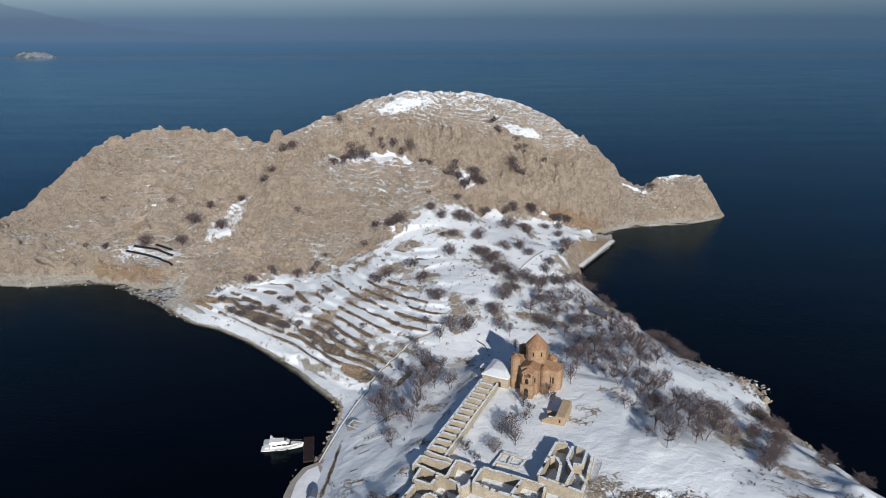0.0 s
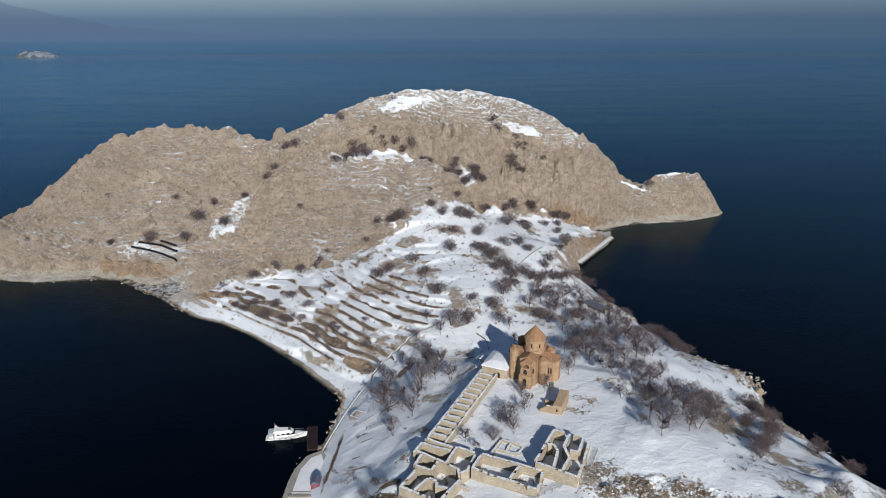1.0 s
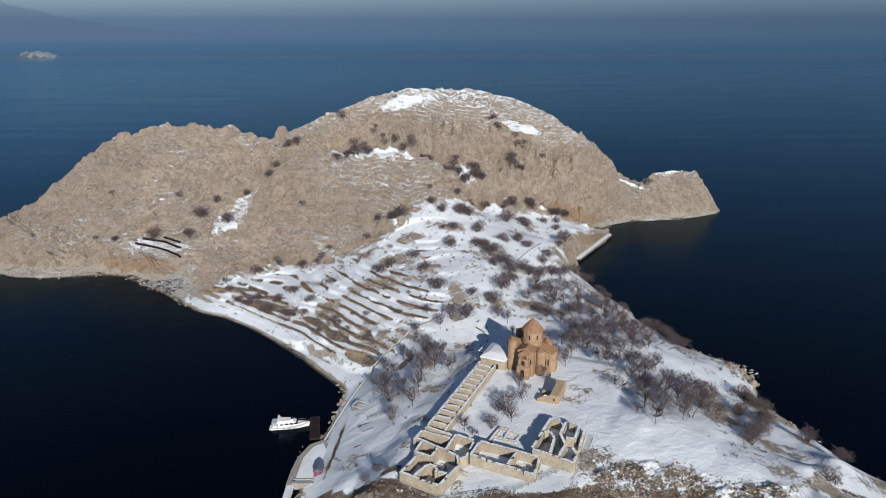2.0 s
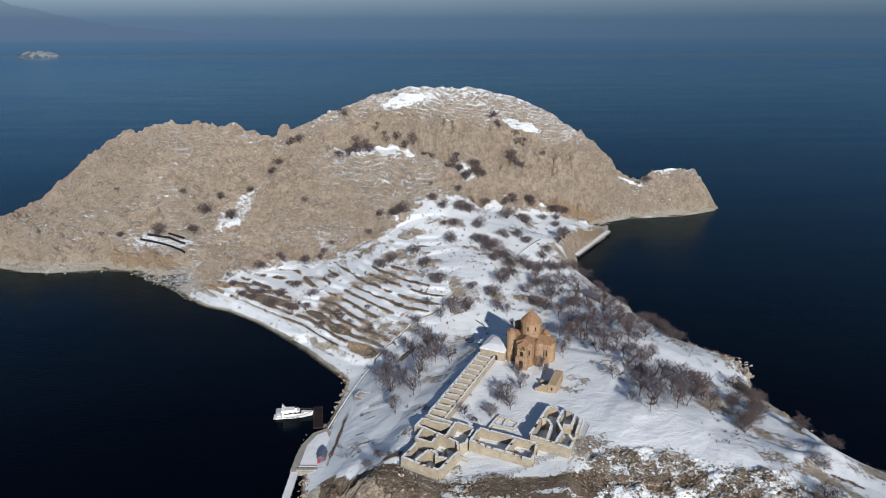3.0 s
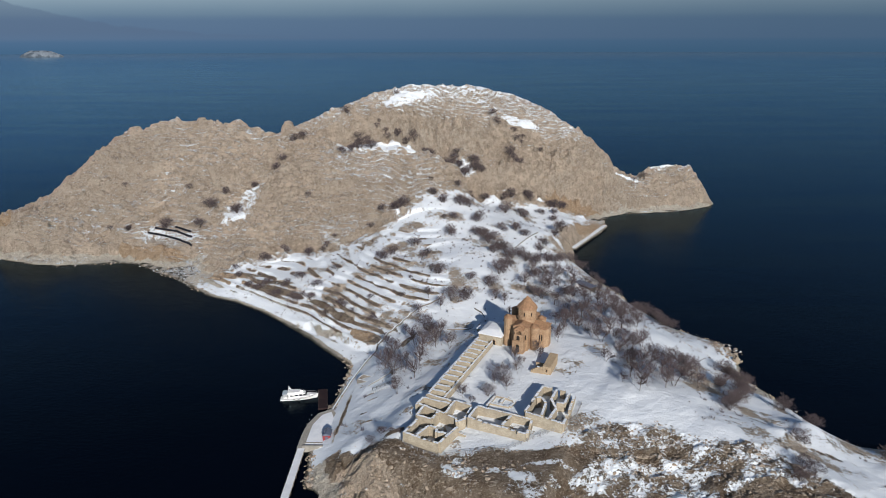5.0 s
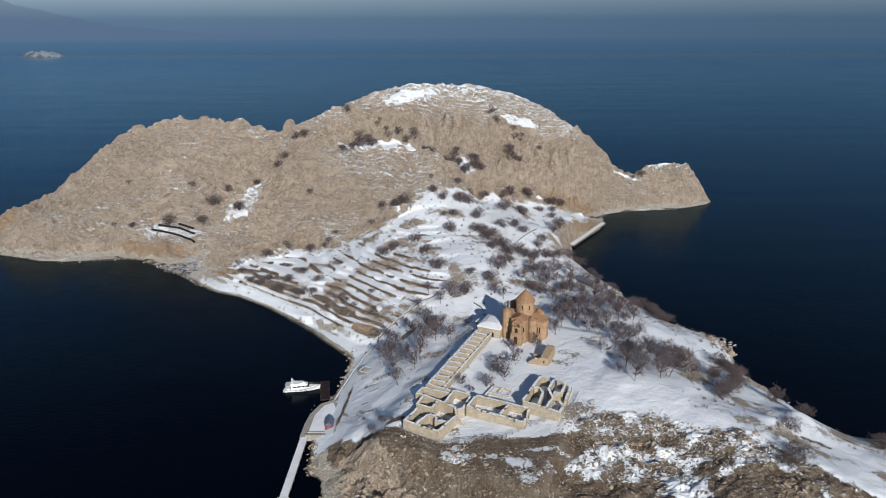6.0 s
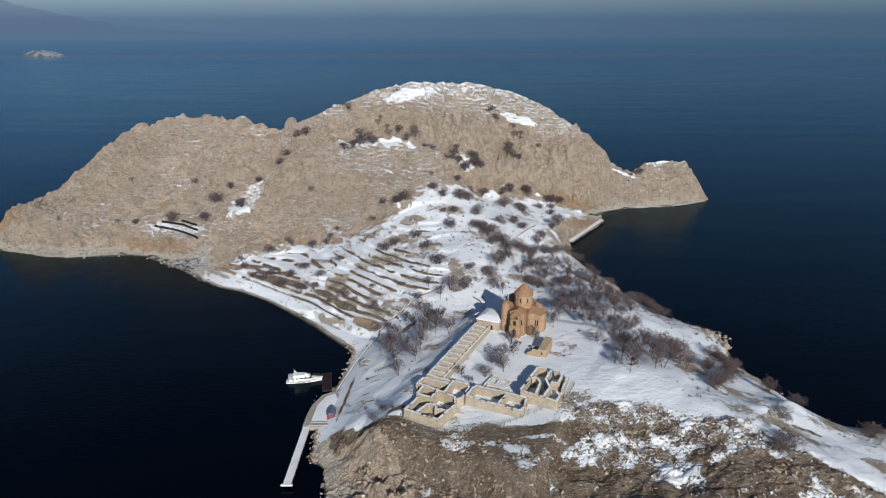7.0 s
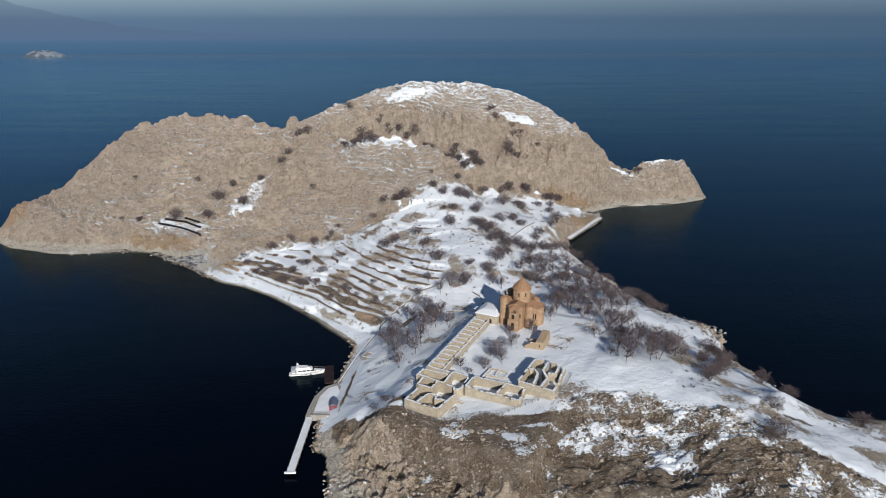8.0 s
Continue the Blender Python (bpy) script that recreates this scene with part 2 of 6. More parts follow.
def rough(x, y, size, seed, octaves=4, gain=0.5):
    total, amp = 0.0, 1.0
    for k in range(octaves):
        total = total + amp * grain(x + 13.7 * k, y - 7.1 * k, size / 2 ** k, seed + k)
        amp *= gain
    return total


def ridged(x, y, size, seed, octaves=4):
    total, amp = 0.0, 1.0
    for k in range(octaves):
        total = total + amp * (1 - 2 * np.abs(grain(x + 5.3 * k, y + 9.2 * k, size / 2 ** k, seed + k)))
        amp *= 0.5
    return total


def step(a, b, x):
    u = np.clip((np.asarray(x, float) - a) / (b - a), 0, 1)
    return u * u * (3 - 2 * u)


# the shoreline, round the island from its western point
COAST_BAY = [(-349, 187), (-327, 171), (-290, 158), (-277, 157), (-246, 164), (-229, 160), (-206, 141), (-189, 129), (-175, 115),
             (-164, 105), (-147, 97), (-130, 84), (-114, 68), (-99, 52), (-84, 33), (-76, 25), (-76, 10), (-78, -5), (-80, -16),
             (-82, -37), (-80, -52), (-81, -57), (-75, -61), (-75, -65), (-72, -73), (-72, -80), (-70, -86)]
COAST_SOUTH = [(-62, -120), (-30, -150), (30, -160), (95, -150), (140, -120), (168, -84), (162, -46), (139, -39), (121, -38), (109, -34.5)]
COAST_EAST = [(105, -22), (103, -12), (98, 3), (95, 13), (99, 27), (101, 43), (93, 51), (83, 61), (77, 72), (69, 93), (65, 111), (56, 136),
              (51, 158), (53, 176), (56, 190), (90, 236), (95, 268), (116, 281), (137, 281), (167, 290), (201, 307)]
COAST_BACK = [(190, 330), (165, 348), (140, 342), (120, 352), (118, 390), (90, 430), (30, 455), (-60, 450), (-150, 410), (-240, 365),
              (-310, 330), (-362, 280), (-372, 225)]
COAST = COAST_BAY + COAST_SOUTH + COAST_EAST + COAST_BACK

# crests, brows and feet of slopes: (x, y, height)
LANDFORMS = {
    "west_crest": [(-348, 212, 11), (-339, 224, 22), (-326, 232, 24), (-314, 236, 33), (-312, 255, 42), (-300, 268, 55), (-290, 280, 62.5), (-270, 288, 68), (-257, 290, 69), (-226, 290, 70.5), (-192, 288, 69.5), (-165, 288, 63)],
    "west_bluff": [(-338, 192, 17), (-322, 192, 22), (-300, 190, 18), (-280, 186, 13)],
    "west_face": [(-300, 205, 18), (-259, 240, 44), (-225, 235, 36), (-180, 205, 23)],
    "west_terrace": [(-245, 180, 10), (-202, 178, 11), (-175, 165, 13), (-152, 147, 13)],
    "west_gully": [(-178, 210, 24), (-165, 232, 40), (-158, 255, 55)],
    "summit_crest": [(-137, 292, 75), (-110, 305, 87), (-83, 318, 95.5), (-40, 330, 100.5), (-1, 335, 98), (24, 338, 89), (55, 345, 77), (77, 352, 65), (98, 345, 48), (105, 325, 38)],
    "knoll_brow": [(-148, 222, 50), (-122, 249, 70), (-104, 243, 61), (-90, 241, 60), (-60, 240, 57), (-37, 246, 54)],
    "knoll_face": [(-122, 195, 37), (-102, 180, 25), (-64, 185, 35), (-61, 220, 46), (-40, 200, 38)],
    "bench": [(-106, 256, 62.5), (-70, 260, 62.5), (-40, 262, 58), (-20, 245, 47), (-15, 225, 34)],
    "upper_step": [(-110, 275, 76), (-70, 278, 76), (-30, 275, 70), (10, 285, 69), (30, 300, 66), (60, 312, 60)],
    "east_brow": [(0, 262, 52), (20, 268, 50), (60, 278, 45), (88, 288, 44)],
    "east_foot": [(-8, 225, 27), (15, 236, 23), (45, 243, 17), (72, 258, 12), (90, 268, 5)],
    "headland": [(107, 305, 28), (128, 306, 20), (136, 312, 21), (141, 316, 32), (154, 324, 32), (167, 319, 31), (178, 318, 25), (191, 312, 8)],
    "hill_foot": [(-121, 131, 11), (-92, 158, 20), (-62, 140, 23), (-40, 172, 31), (-35, 148, 25), (-8, 150, 23)],
    "neck": [(13, 218, 20), (35, 190, 13), (61, 221, 11), (30, 150, 18), (-8, 113, 21), (-32, 93, 21)],
    "terraces": [(-140, 112, 7), (-105, 95, 9), (-90, 86, 10), (-72, 62, 9), (-68, 42, 5)],
    "plateau": [(-18, 17, 20), (0, 0, 20), (13, -5, 20.5), (8, -47, 19.5), (-14, -62, 18), (-47, -50, 16), (-39, -2, 14), (-47, 34, 10), (38, 45, 18), (61, 28, 14)],
    "east_slope": [(41, -35, 23), (60, -68, 22), (87, -46, 16.5), (97, -38, 9), (80, -10, 9), (80, -83, 19), (108, -50, 8), (126, -49, 6)],
    "south_slope": [(-4, -79, 14), (30, -76, 16), (35, -92, 16), (-40, -75, 9), (-58, -72, 4), (-10, -110, 9), (60, -120, 16)],
    "west_drop": [(-52, -52, 13), (-43, -33, 14), (-33, -11, 14.5), (-23, 9, 15.5), (-22, 26, 16)],
    "west_bank": [(-64, -48, 9), (-60, -20, 8), (-66, 8, 5)],
}


def along(line, gap, closed=False):
    line = np.array(line, float)
    ends = np.vstack([line, line[:1]]) if closed else line
    out = []
    for a, b in zip(ends[:-1], ends[1:]):
        n = max(1, int(np.ceil(np.linalg.norm((b - a)[:2]) / gap)))
        out += [a + (b - a) * k / n for k in range(n)]
    return np.array(out if closed else out + [ends[-1]])


def smooth_ring(ring):
    """Round a closed outline off once."""
    p = np.array(ring, float)
    q = np.roll(p, -1, axis=0)
    return np.stack([0.75 * p + 0.25 * q, 0.25 * p + 0.75 * q], axis=1).reshape(-1, 2)


SHORE = smooth_ring(COAST)
_knots = [np.hstack([along(COAST, 12, True), np.zeros((len(along(COAST, 12, True)), 1))])]
_knots += [along(line, 14) for line in LANDFORMS.values()]
_knots = np.unique(np.round(np.vstack(_knots), 2), axis=0)
_far = np.sqrt(((_knots[:, None, :2] - _knots[None, :, :2]) ** 2).sum(2) + 4.0)
_n = len(_knots)
_system = np.block([[_far + np.eye(_n) * -0.15, np.ones((_n, 1))], [np.ones((1, _n)), np.zeros((1, 1))]])
_weights = np.linalg.solve(_system, np.append(_knots[:, 2], 0.0))


def shore_distance(x, y):
    """Metres to the shoreline, positive on land."""
    p = np.stack([np.ravel(x), np.ravel(y)], 1).astype(float)
    best, inside = np.full(len(p), 1e9), np.zeros(len(p), bool)
    for a, b in zip(SHORE, np.roll(SHORE, -1, axis=0)):
        d = b - a
        u = np.clip(((p - a) @ d) / (d @ d), 0, 1)
        best = np.minimum(best, ((p - a - u[:, None] * d) ** 2).sum(1))
        if a[1] != b[1]:
            cross = ((a[1] > p[:, 1]) != (b[1] > p[:, 1])) & (p[:, 0] < d[0] * (p[:, 1] - a[1]) / d[1] + a[0])
            inside ^= cross
    return (np.where(inside, 1, -1) * np.sqrt(best)).reshape(np.shape(x))


def shore(x, y):
    """Metres to the ragged water's edge, positive on land; smooth along the quay."""
    d = shore_distance(x, y)
    calm = np.maximum(disc(x, y, -80, -22, 16, 34), disc(x, y, -115, 70, 70, 22, -42)) > -0.1
    ragged = 1.5 * rough(x, y, 11, 131, 4, 0.6) + 0.9 * np.abs(grain(x, y, 5, 137)) - 0.7
    return d + np.where(calm, 0.15, 1.0) * ragged * step(14, 3, np.abs(d))


def base_height(x, y):
    p = np.stack([np.ravel(x), np.ravel(y)], 1).astype(float)
    out = np.empty(len(p))
    for k in range(0, len(p), 20000):
        q = p[k:k + 20000]
        d = np.sqrt((q[:, :1] - _knots[None, :, 0]) ** 2 + (q[:, 1:] - _knots[None, :, 1]) ** 2 + 4.0)
        out[k:k + 20000] = d @ _weights[:-1] + _weights[-1]
    return out.reshape(np.shape(x))


def disc(x, y, cx, cy, rx, ry, turn=0.0):
    """1 at the centre of an ellipse, 0 on its rim, negative outside."""
    c, s = math.cos(radians(turn)), math.sin(radians(turn))
    u, v = (x - cx) * c + (y - cy) * s, -(x - cx) * s + (y - cy) * c
    return 1 - np.sqrt((u / rx) ** 2 + (v / ry) ** 2)


def left_of(x, y, line):
    """Metres by which points lie on the left of a line through the given corners (walked in order)."""
    best, sign = np.full(np.shape(x), 1e9), np.zeros(np.shape(x))
    for a, b in zip(line[:-1], line[1:]):
        dx, dy = b[0] - a[0], b[1] - a[1]
        n = dx * dx + dy * dy
        u = np.clip(((x - a[0]) * dx + (y - a[1]) * dy) / n, 0, 1)
        d = np.hypot(x - a[0] - u * dx, y - a[1] - u * dy)
        side = dx * (y - a[1]) - dy * (x - a[0])
        sign = np.where(d < best, np.sign(side), sign)
        best = np.minimum(best, d)
    return sign * best


HILL_FOOT = [(-190, 118), (-156, 141), (-121, 143), (-102, 135), (-86, 155), (-64, 157), (-50, 184), (-27, 208), (-5, 236), (17, 242), (43, 243), (95, 258), (130, 270)]
SOUTH_EDGE = [(-100, -50), (-63, -52), (-50, -53), (-36, -61), (-12, -66), (8, -60), (21, -53), (34, -55), (44, -64), (60, -68), (76, -77), (86, -88), (104, -94), (170, -100)]
TERRACE_EDGE = [(-165, 134), (-110, 140), (-70, 150), (-40, 160), (-18, 128), (-26, 92), (-40, 40)]


def zones(x, y):
    """Weights of bare rock and dry grass, and the snow's depth from 0 to 1, at a place on the island."""
    wobble = rough(x, y, 18, 40, 5, 0.65) * 6.5
    hill = step(-7, 7, left_of(x, y, HILL_FOOT) + 1.5 * wobble)
    south = step(-3, 3, -left_of(x, y, SOUTH_EDGE) + wobble * 0.4)
    # east bank snow thinned: bare speckle, partly darkening it in place of slope shade
    snow = hill * (0.22 + 0.06 * step(-150, -90, x) + 0.05 * step(230, 290, y) + 0.08 * rough(x, y, 40, 49, 3)) + (1 - hill) * (0.71 + 0.05 * step(60, 10, y) - 0.17 * step(50, 80, x) * step(30, 0, y) + 0.14 * step(-40, -52, x) * step(40, 25, y) - 0.08 * step(-30, -50, x) * step(45, 60, y) + 0.30 * rough(x, y, 13, 45, 4))
    snow = snow * (1 - south) + (0.17 + 0.11 * step(5, 35, x) + 0.34 * rough(x, y, 10, 47, 3)) * south
    for cx, cy, rx, ry, turn, depth in SNOW_PATCHES:
        snow = np.maximum(snow, depth * step(-0.12, 0.35, disc(x, y, cx, cy, rx, ry, turn) + wobble * 0.04))
    snow = snow + south * 0.24 * rough(x, y, 5.5, 48, 3)
    for cx, cy, rx, ry, turn, depth in BARE_PATCHES:
        snow = np.minimum(snow, 1 - (1 - depth) * step(-0.12, 0.35, disc(x, y, cx, cy, rx, ry, turn) + wobble * 0.04))
    return hill, south, snow


SNOW_PATCHES = [(-62, 304, 28, 13, 10, 0.74), (28, 303, 24, 8, 20, 0.78), (-80, 255, 34, 9, 2, 0.78), (-20, 247, 10, 14, 40, 0.8), (-173, 214, 14, 24, -20, 0.66),
                (-226, 184, 36, 5, -8, 0.46), (-115, 83, 60, 9, -40, 0.85), (60, 318, 18, 6, 10, 0.5), (157, 322, 20, 6, 0, 0.8), (48, 165, 8, 12, 80, 0.8), (122, 307, 14, 3.5, 0, 0.8),
                (-10, 314, 112, 36, 6, 0.53), (-230, 285, 60, 12, 4, 0.32), (-70, 225, 40, 22, 0, 0.36), (34, -58, 26, 7, -12, 0.52), (28, -74, 24, 9, 10, 0.52), (36, -86, 14, 6, -10, 0.45), (-10, -84, 10, 4, -20, 0.5), (-22, -72, 9, 1.4, -8, 0.5), (-2, -70.5, 8, 1.3, 0, 0.6), (-32, -80, 7, 2, -15, 0.45), (-8, -77, 10, 2.5, -15, 0.5), (-44, -72, 8, 1.5, -20, 0.45), (92, -96, 20, 6, 0, 0.42), (-60, -54, 12, 7, 40, 0.5)]
BARE_PATCHES = [(86, -62, 7, 1.6, -30, 0.4), (101, -55, 5, 1.4, -35, 0.42), (72, -47, 6, 1.5, -30, 0.42), (118, -52, 6, 2, -20, 0.4), (45, 266, 60, 15, 13, 0.05), (-60, 277, 60, 5, 0, 0.1), (57, -90, 22, 9, 10, 0.12), (-122, 98, 24, 3.5, -30, 0.3), (-128, 108, 16, 2.5, -20, 0.35), (-96, 78, 12, 3, -38, 0.3), (-84, 64, 12, 3.5, -42, 0.25), (-70, 44, 12, 4, -50, 0.15), (-156, 124, 22, 3.5, -18, 0.35), (74, 226, 24, 6, 57, 0.15), (60, 202, 16, 5, 57, 0.25), (50, 196, 14, 7, 57, 0.25), (-71, -52, 8, 6, -20, 0.3),
                (-71.5, -18, 0.9, 20, -4, 0.25), (-62, -11, 4, 0.7, 8, 0.3), (-60, -16, 4, 0.7, 8, 0.3), (-63, -25, 3, 0.6, 0, 0.35), (-61, -33, 3, 0.6, 0, 0.35), (-50, -51, 4, 1.5, 30, 0.3), (-50, 30, 2.5, 9, -25, 0.35), (-73, 46, 10, 4, -45, 0.05)]


# stained ochre faces: a grotto, undercut banks and cliff feet
OCHRE = [(-336, 196, 11, 12, 0), (-222, 166, 34, 6, -12), (-72, 45, 10, 6, -45), (-160, 122, 22, 7, -28), (70, 259, 34, 7, 20), (72, 226, 24, 6, 57)]


# cliff lines: plan, height of the drop, how far it is felt on either side
SCARPS = [([(-118, 266), (-70, 271), (-35, 267), (0, 276), (30, 288), (70, 300)], 12.0, 11.0),
          ([(-12, 240), (10, 250), (40, 258), (75, 270), (97, 286)], 16.0, 11.0),
          ([(-150, 150), (-122, 152), (-100, 146), (-84, 164), (-58, 172)], 5.0, 9.0),
          ([(-106, 66), (-92, 55), (-80, 45), (-66, 34)], 3.6, 5.0),
          ([(-338, 181), (-310, 174), (-275, 170), (-246, 172), (-215, 160)], 7.0, 9.0),
          ([(118, 288), (140, 289), (168, 298), (188, 306)], 10.0, 10.0),
          ([(-66, -92), (-52, -84), (-30, -88), (0, -94), (40, -104)], 1.2, 6.0)]
GULLY = [(-42, 266), (-26, 252), (-14, 240), (-9, 231)]
WEST_CREST = [(-312, 240), (-300, 268), (-290, 280), (-270, 288), (-226, 290), (-192, 288), (-150, 287), (-118, 300)]
SUMMIT_CREST = [(-83, 318), (-40, 330), (-1, 335), (24, 338), (55, 345), (77, 352)]
TREAD = 1.45
# rounded knobs of rock along the crests: x, y, half sizes, height
KNOBS = [(-252, 286, 10, 7, 3.8), (-238, 290, 5, 4, 3.0), (-225, 289, 8, 5, 5.6), (-213, 289, 4, 4, 3.4), (-198, 287, 9, 6, 4.6), (-180, 287, 5, 4, 2.6),
         (-156, 284, 4.2, 4, 7.5), (-122, 248, 5, 5, 4.0), (-311, 237, 4.5, 4, 5.0), (-278, 285, 6, 4, 3.0), (-331, 226, 4, 3.5, 3.0)]


def terrace_steps(x, y, h, d, hill):
    """Where old terraces cut the slope, and how far up its step each place lies."""
    on = step(-2, 8, left_of(x, y, TERRACE_EDGE[::-1])) * (1 - hill) * step(4, 12, d) * step(30, 48, y)
    warped = (h + 0.5 * grain(x, y, 30, 5)) / TREAD
    return on, warped - np.floor(warped)


def outcrops(x, y):
    """Bare rock showing through the south slope's grass, from 0 to 1."""
    spots = ((-70, -63, 13, 13, -20), (-57, -79, 20, 13, -20), (-30, -98, 20, 9, 5))
    best = np.maximum.reduce([disc(x, y, *spot) for spot in spots])
    return step(-0.15, 0.3, best + 0.25 * rough(x, y, 9, 69, 4))


def strata(x, y, h):
    """The bed of rock that crops out at a place: each whole number is one ledge."""
    return (h + 0.07 * x) / 2.7 + 1.5 * rough(x, y, 30, 87, 4)


def land(x, y):
    """The island's height, with its rock relief, ledges and terraces, and the beds that crop out."""
    d, base = shore(x, y), base_height(x, y)
    h = base
    hill, south, snow = zones(x, y)
    bare = np.clip(hill + 0.5 * south, 0, 1)
    inland = step(0, 14, d)
    relief = 3.6 * ridged(x, y, 38, 3, 3) + 1.2 * rough(x, y, 8, 11, 4, 0.6) + 2.1 * ridged(x * 0.7 + h * 0.5, y + h, 11, 17, 4) - 3.2
    relief = relief * (1 - step(0, 0.4, disc(x, y, -214, 181, 30, 13, -18)))
    relief = relief * (1 - 0.5 * step(14, 5, np.abs(left_of(x, y, WEST_CREST + SUMMIT_CREST))))
    h = h + bare * inland * relief * (0.4 + 0.6 * hill) * (1 - 0.8 * step(0.5, 0.85, snow))
    crest = left_of(x, y, WEST_CREST)
    blocks = step(0.02, 0.30, grain(x, y, 10, 81)) * 1.6 + step(0.1, 0.4, grain(x, y, 5, 83)) * 0.9
    h = h + blocks * step(9, 4, np.abs(crest - 1)) * step(240, 262, y) * step(-120, -150, x)
    for cx, cy, rx, ry, tall in KNOBS:
        h = h + tall * np.sqrt(np.clip(1.25 * disc(x, y, cx, cy, 1.25 * rx, 1.25 * ry) + 0.18 * rough(x, y, 4, 93, 3), 0, 1))
    bed = strata(x, y, h)
    part_way = bed - np.floor(bed)
    flat_ground = step(0, 0.4, disc(x, y, -214, 181, 30, 13, -18))
    h = h + hill * 0.8 * 2.7 * (step(0.52, 0.9, part_way) - part_way) * inland * (1 - flat_ground) * (1 - 0.85 * step(0.5, 0.85, snow))
    crag = outcrops(x, y) * south
    slab = 0.55 * (x + 0.7 * y) / 3.0 + 0.9 * rough(x, y, 8, 141, 3)
    h = h + crag * inland * (1.9 * (slab - np.floor(slab)) + 1.6 * ridged(x, y, 6, 143, 4) - 1.2)
    h = h + south * inland * (1 - crag) * (0.45 * rough(x, y, 3.2, 147, 3, 0.6) + 0.5 * ridged(x, y, 7, 149, 3) - 0.3)
    for line, drop, reach in SCARPS:
        side = left_of(x, y, line) + 1.5 * grain(x, y, 7, 89)
        h = h + 0.5 * drop * np.clip(side / 1.8, -1, 1) * np.exp(-np.abs(side) / reach) * step(0, 6, d)
    cut = np.abs(left_of(x, y, GULLY)) + 1.5 * grain(x, y, 6, 99)
    h = h - 7.0 * step(11, 1, cut) * step(0, 8, d)
    flutes = ridged(x, y * 0.35, 7, 85, 3) * np.maximum(step(0.0, 0.5, disc(x, y, 55, 268, 66, 26, 8)), step(0.0, 0.5, disc(x, y, -45, 273, 80, 14, 3)))
    h = h + 3.2 * flutes * inland
    h = h + (1 - bare) * 0.3 * rough(x, y, 11, 23, 3) * inland
    on, f = terrace_steps(x, y, h, d, hill)
    h = h + on * 0.85 * TREAD * (step(0.50, 0.92, f) - f)
    u, v = (x + 39.6) * 0.904 - (y + 34.1) * 0.427, (x + 39.6) * 0.427 + (y + 34.1) * 0.904
    court = 16.6 + 0.034 * (v + 24) + 0.07 * np.maximum(u - 18, 0) + 0.12 * rough(x, y, 9, 71, 3)
    court = court - 1.1 * step(0.2, 0.7, u) * step(5.9, 5.4, u) * step(0.0, 0.6, v) * step(47.6, 47.0, v) - 0.5 * step(0.2, 1.0, u) * step(17.0, 16.0, u) * step(-23.4, -22.4, v) * step(-1.6, -2.4, v)
    within = step(-14.0, -0.3, u) * step(57, 51, u) * step(-40.0, -30.0, v + 0.12 * np.maximum(u - 20, 0)) * step(72, 64, v)
    h = h * (1 - within) + court * within
    low = 0.15 + 0.35 * np.abs(rough(x, y, 4, 31, 3))
    h = np.maximum(h, low * step(0, 2.5, d))
    return d, base, bed, np.where(d > 0, h, -0.35 + 0.30 * d + 0.4 * rough(x, y, 3, 37, 2) * step(8, 0, -d))


def axis(stops):
    """Grid lines from (start, spacing) stretches up to the last stop."""
    out = []
    for (a, gap), (b, _) in zip(stops[:-1], stops[1:]):
        n = int(round((b - a) / gap))
        out += [a + (b - a) * k / n for k in range(n)]
    return np.array(out + [stops[-1][0]])


SURVEY = {}


def sample(field, x, y):
    """A field of the island's survey (z: height, d: metres from the shore) at plan points."""
    xs, ys, f = SURVEY["xs"], SURVEY["ys"], SURVEY[field]
    x, y = np.asarray(x, float), np.asarray(y, float)
    i, j = np.clip(np.searchsorted(xs, x) - 1, 0, len(xs) - 2), np.clip(np.searchsorted(ys, y) - 1, 0, len(ys) - 2)
    u, v = np.clip((x - xs[i]) / (xs[i + 1] - xs[i]), 0, 1), np.clip((y - ys[j]) / (ys[j + 1] - ys[j]), 0, 1)
    return (f[j, i] * (1 - u) + f[j, i + 1] * u) * (1 - v) + (f[j + 1, i] * (1 - u) + f[j + 1, i + 1] * u) * v


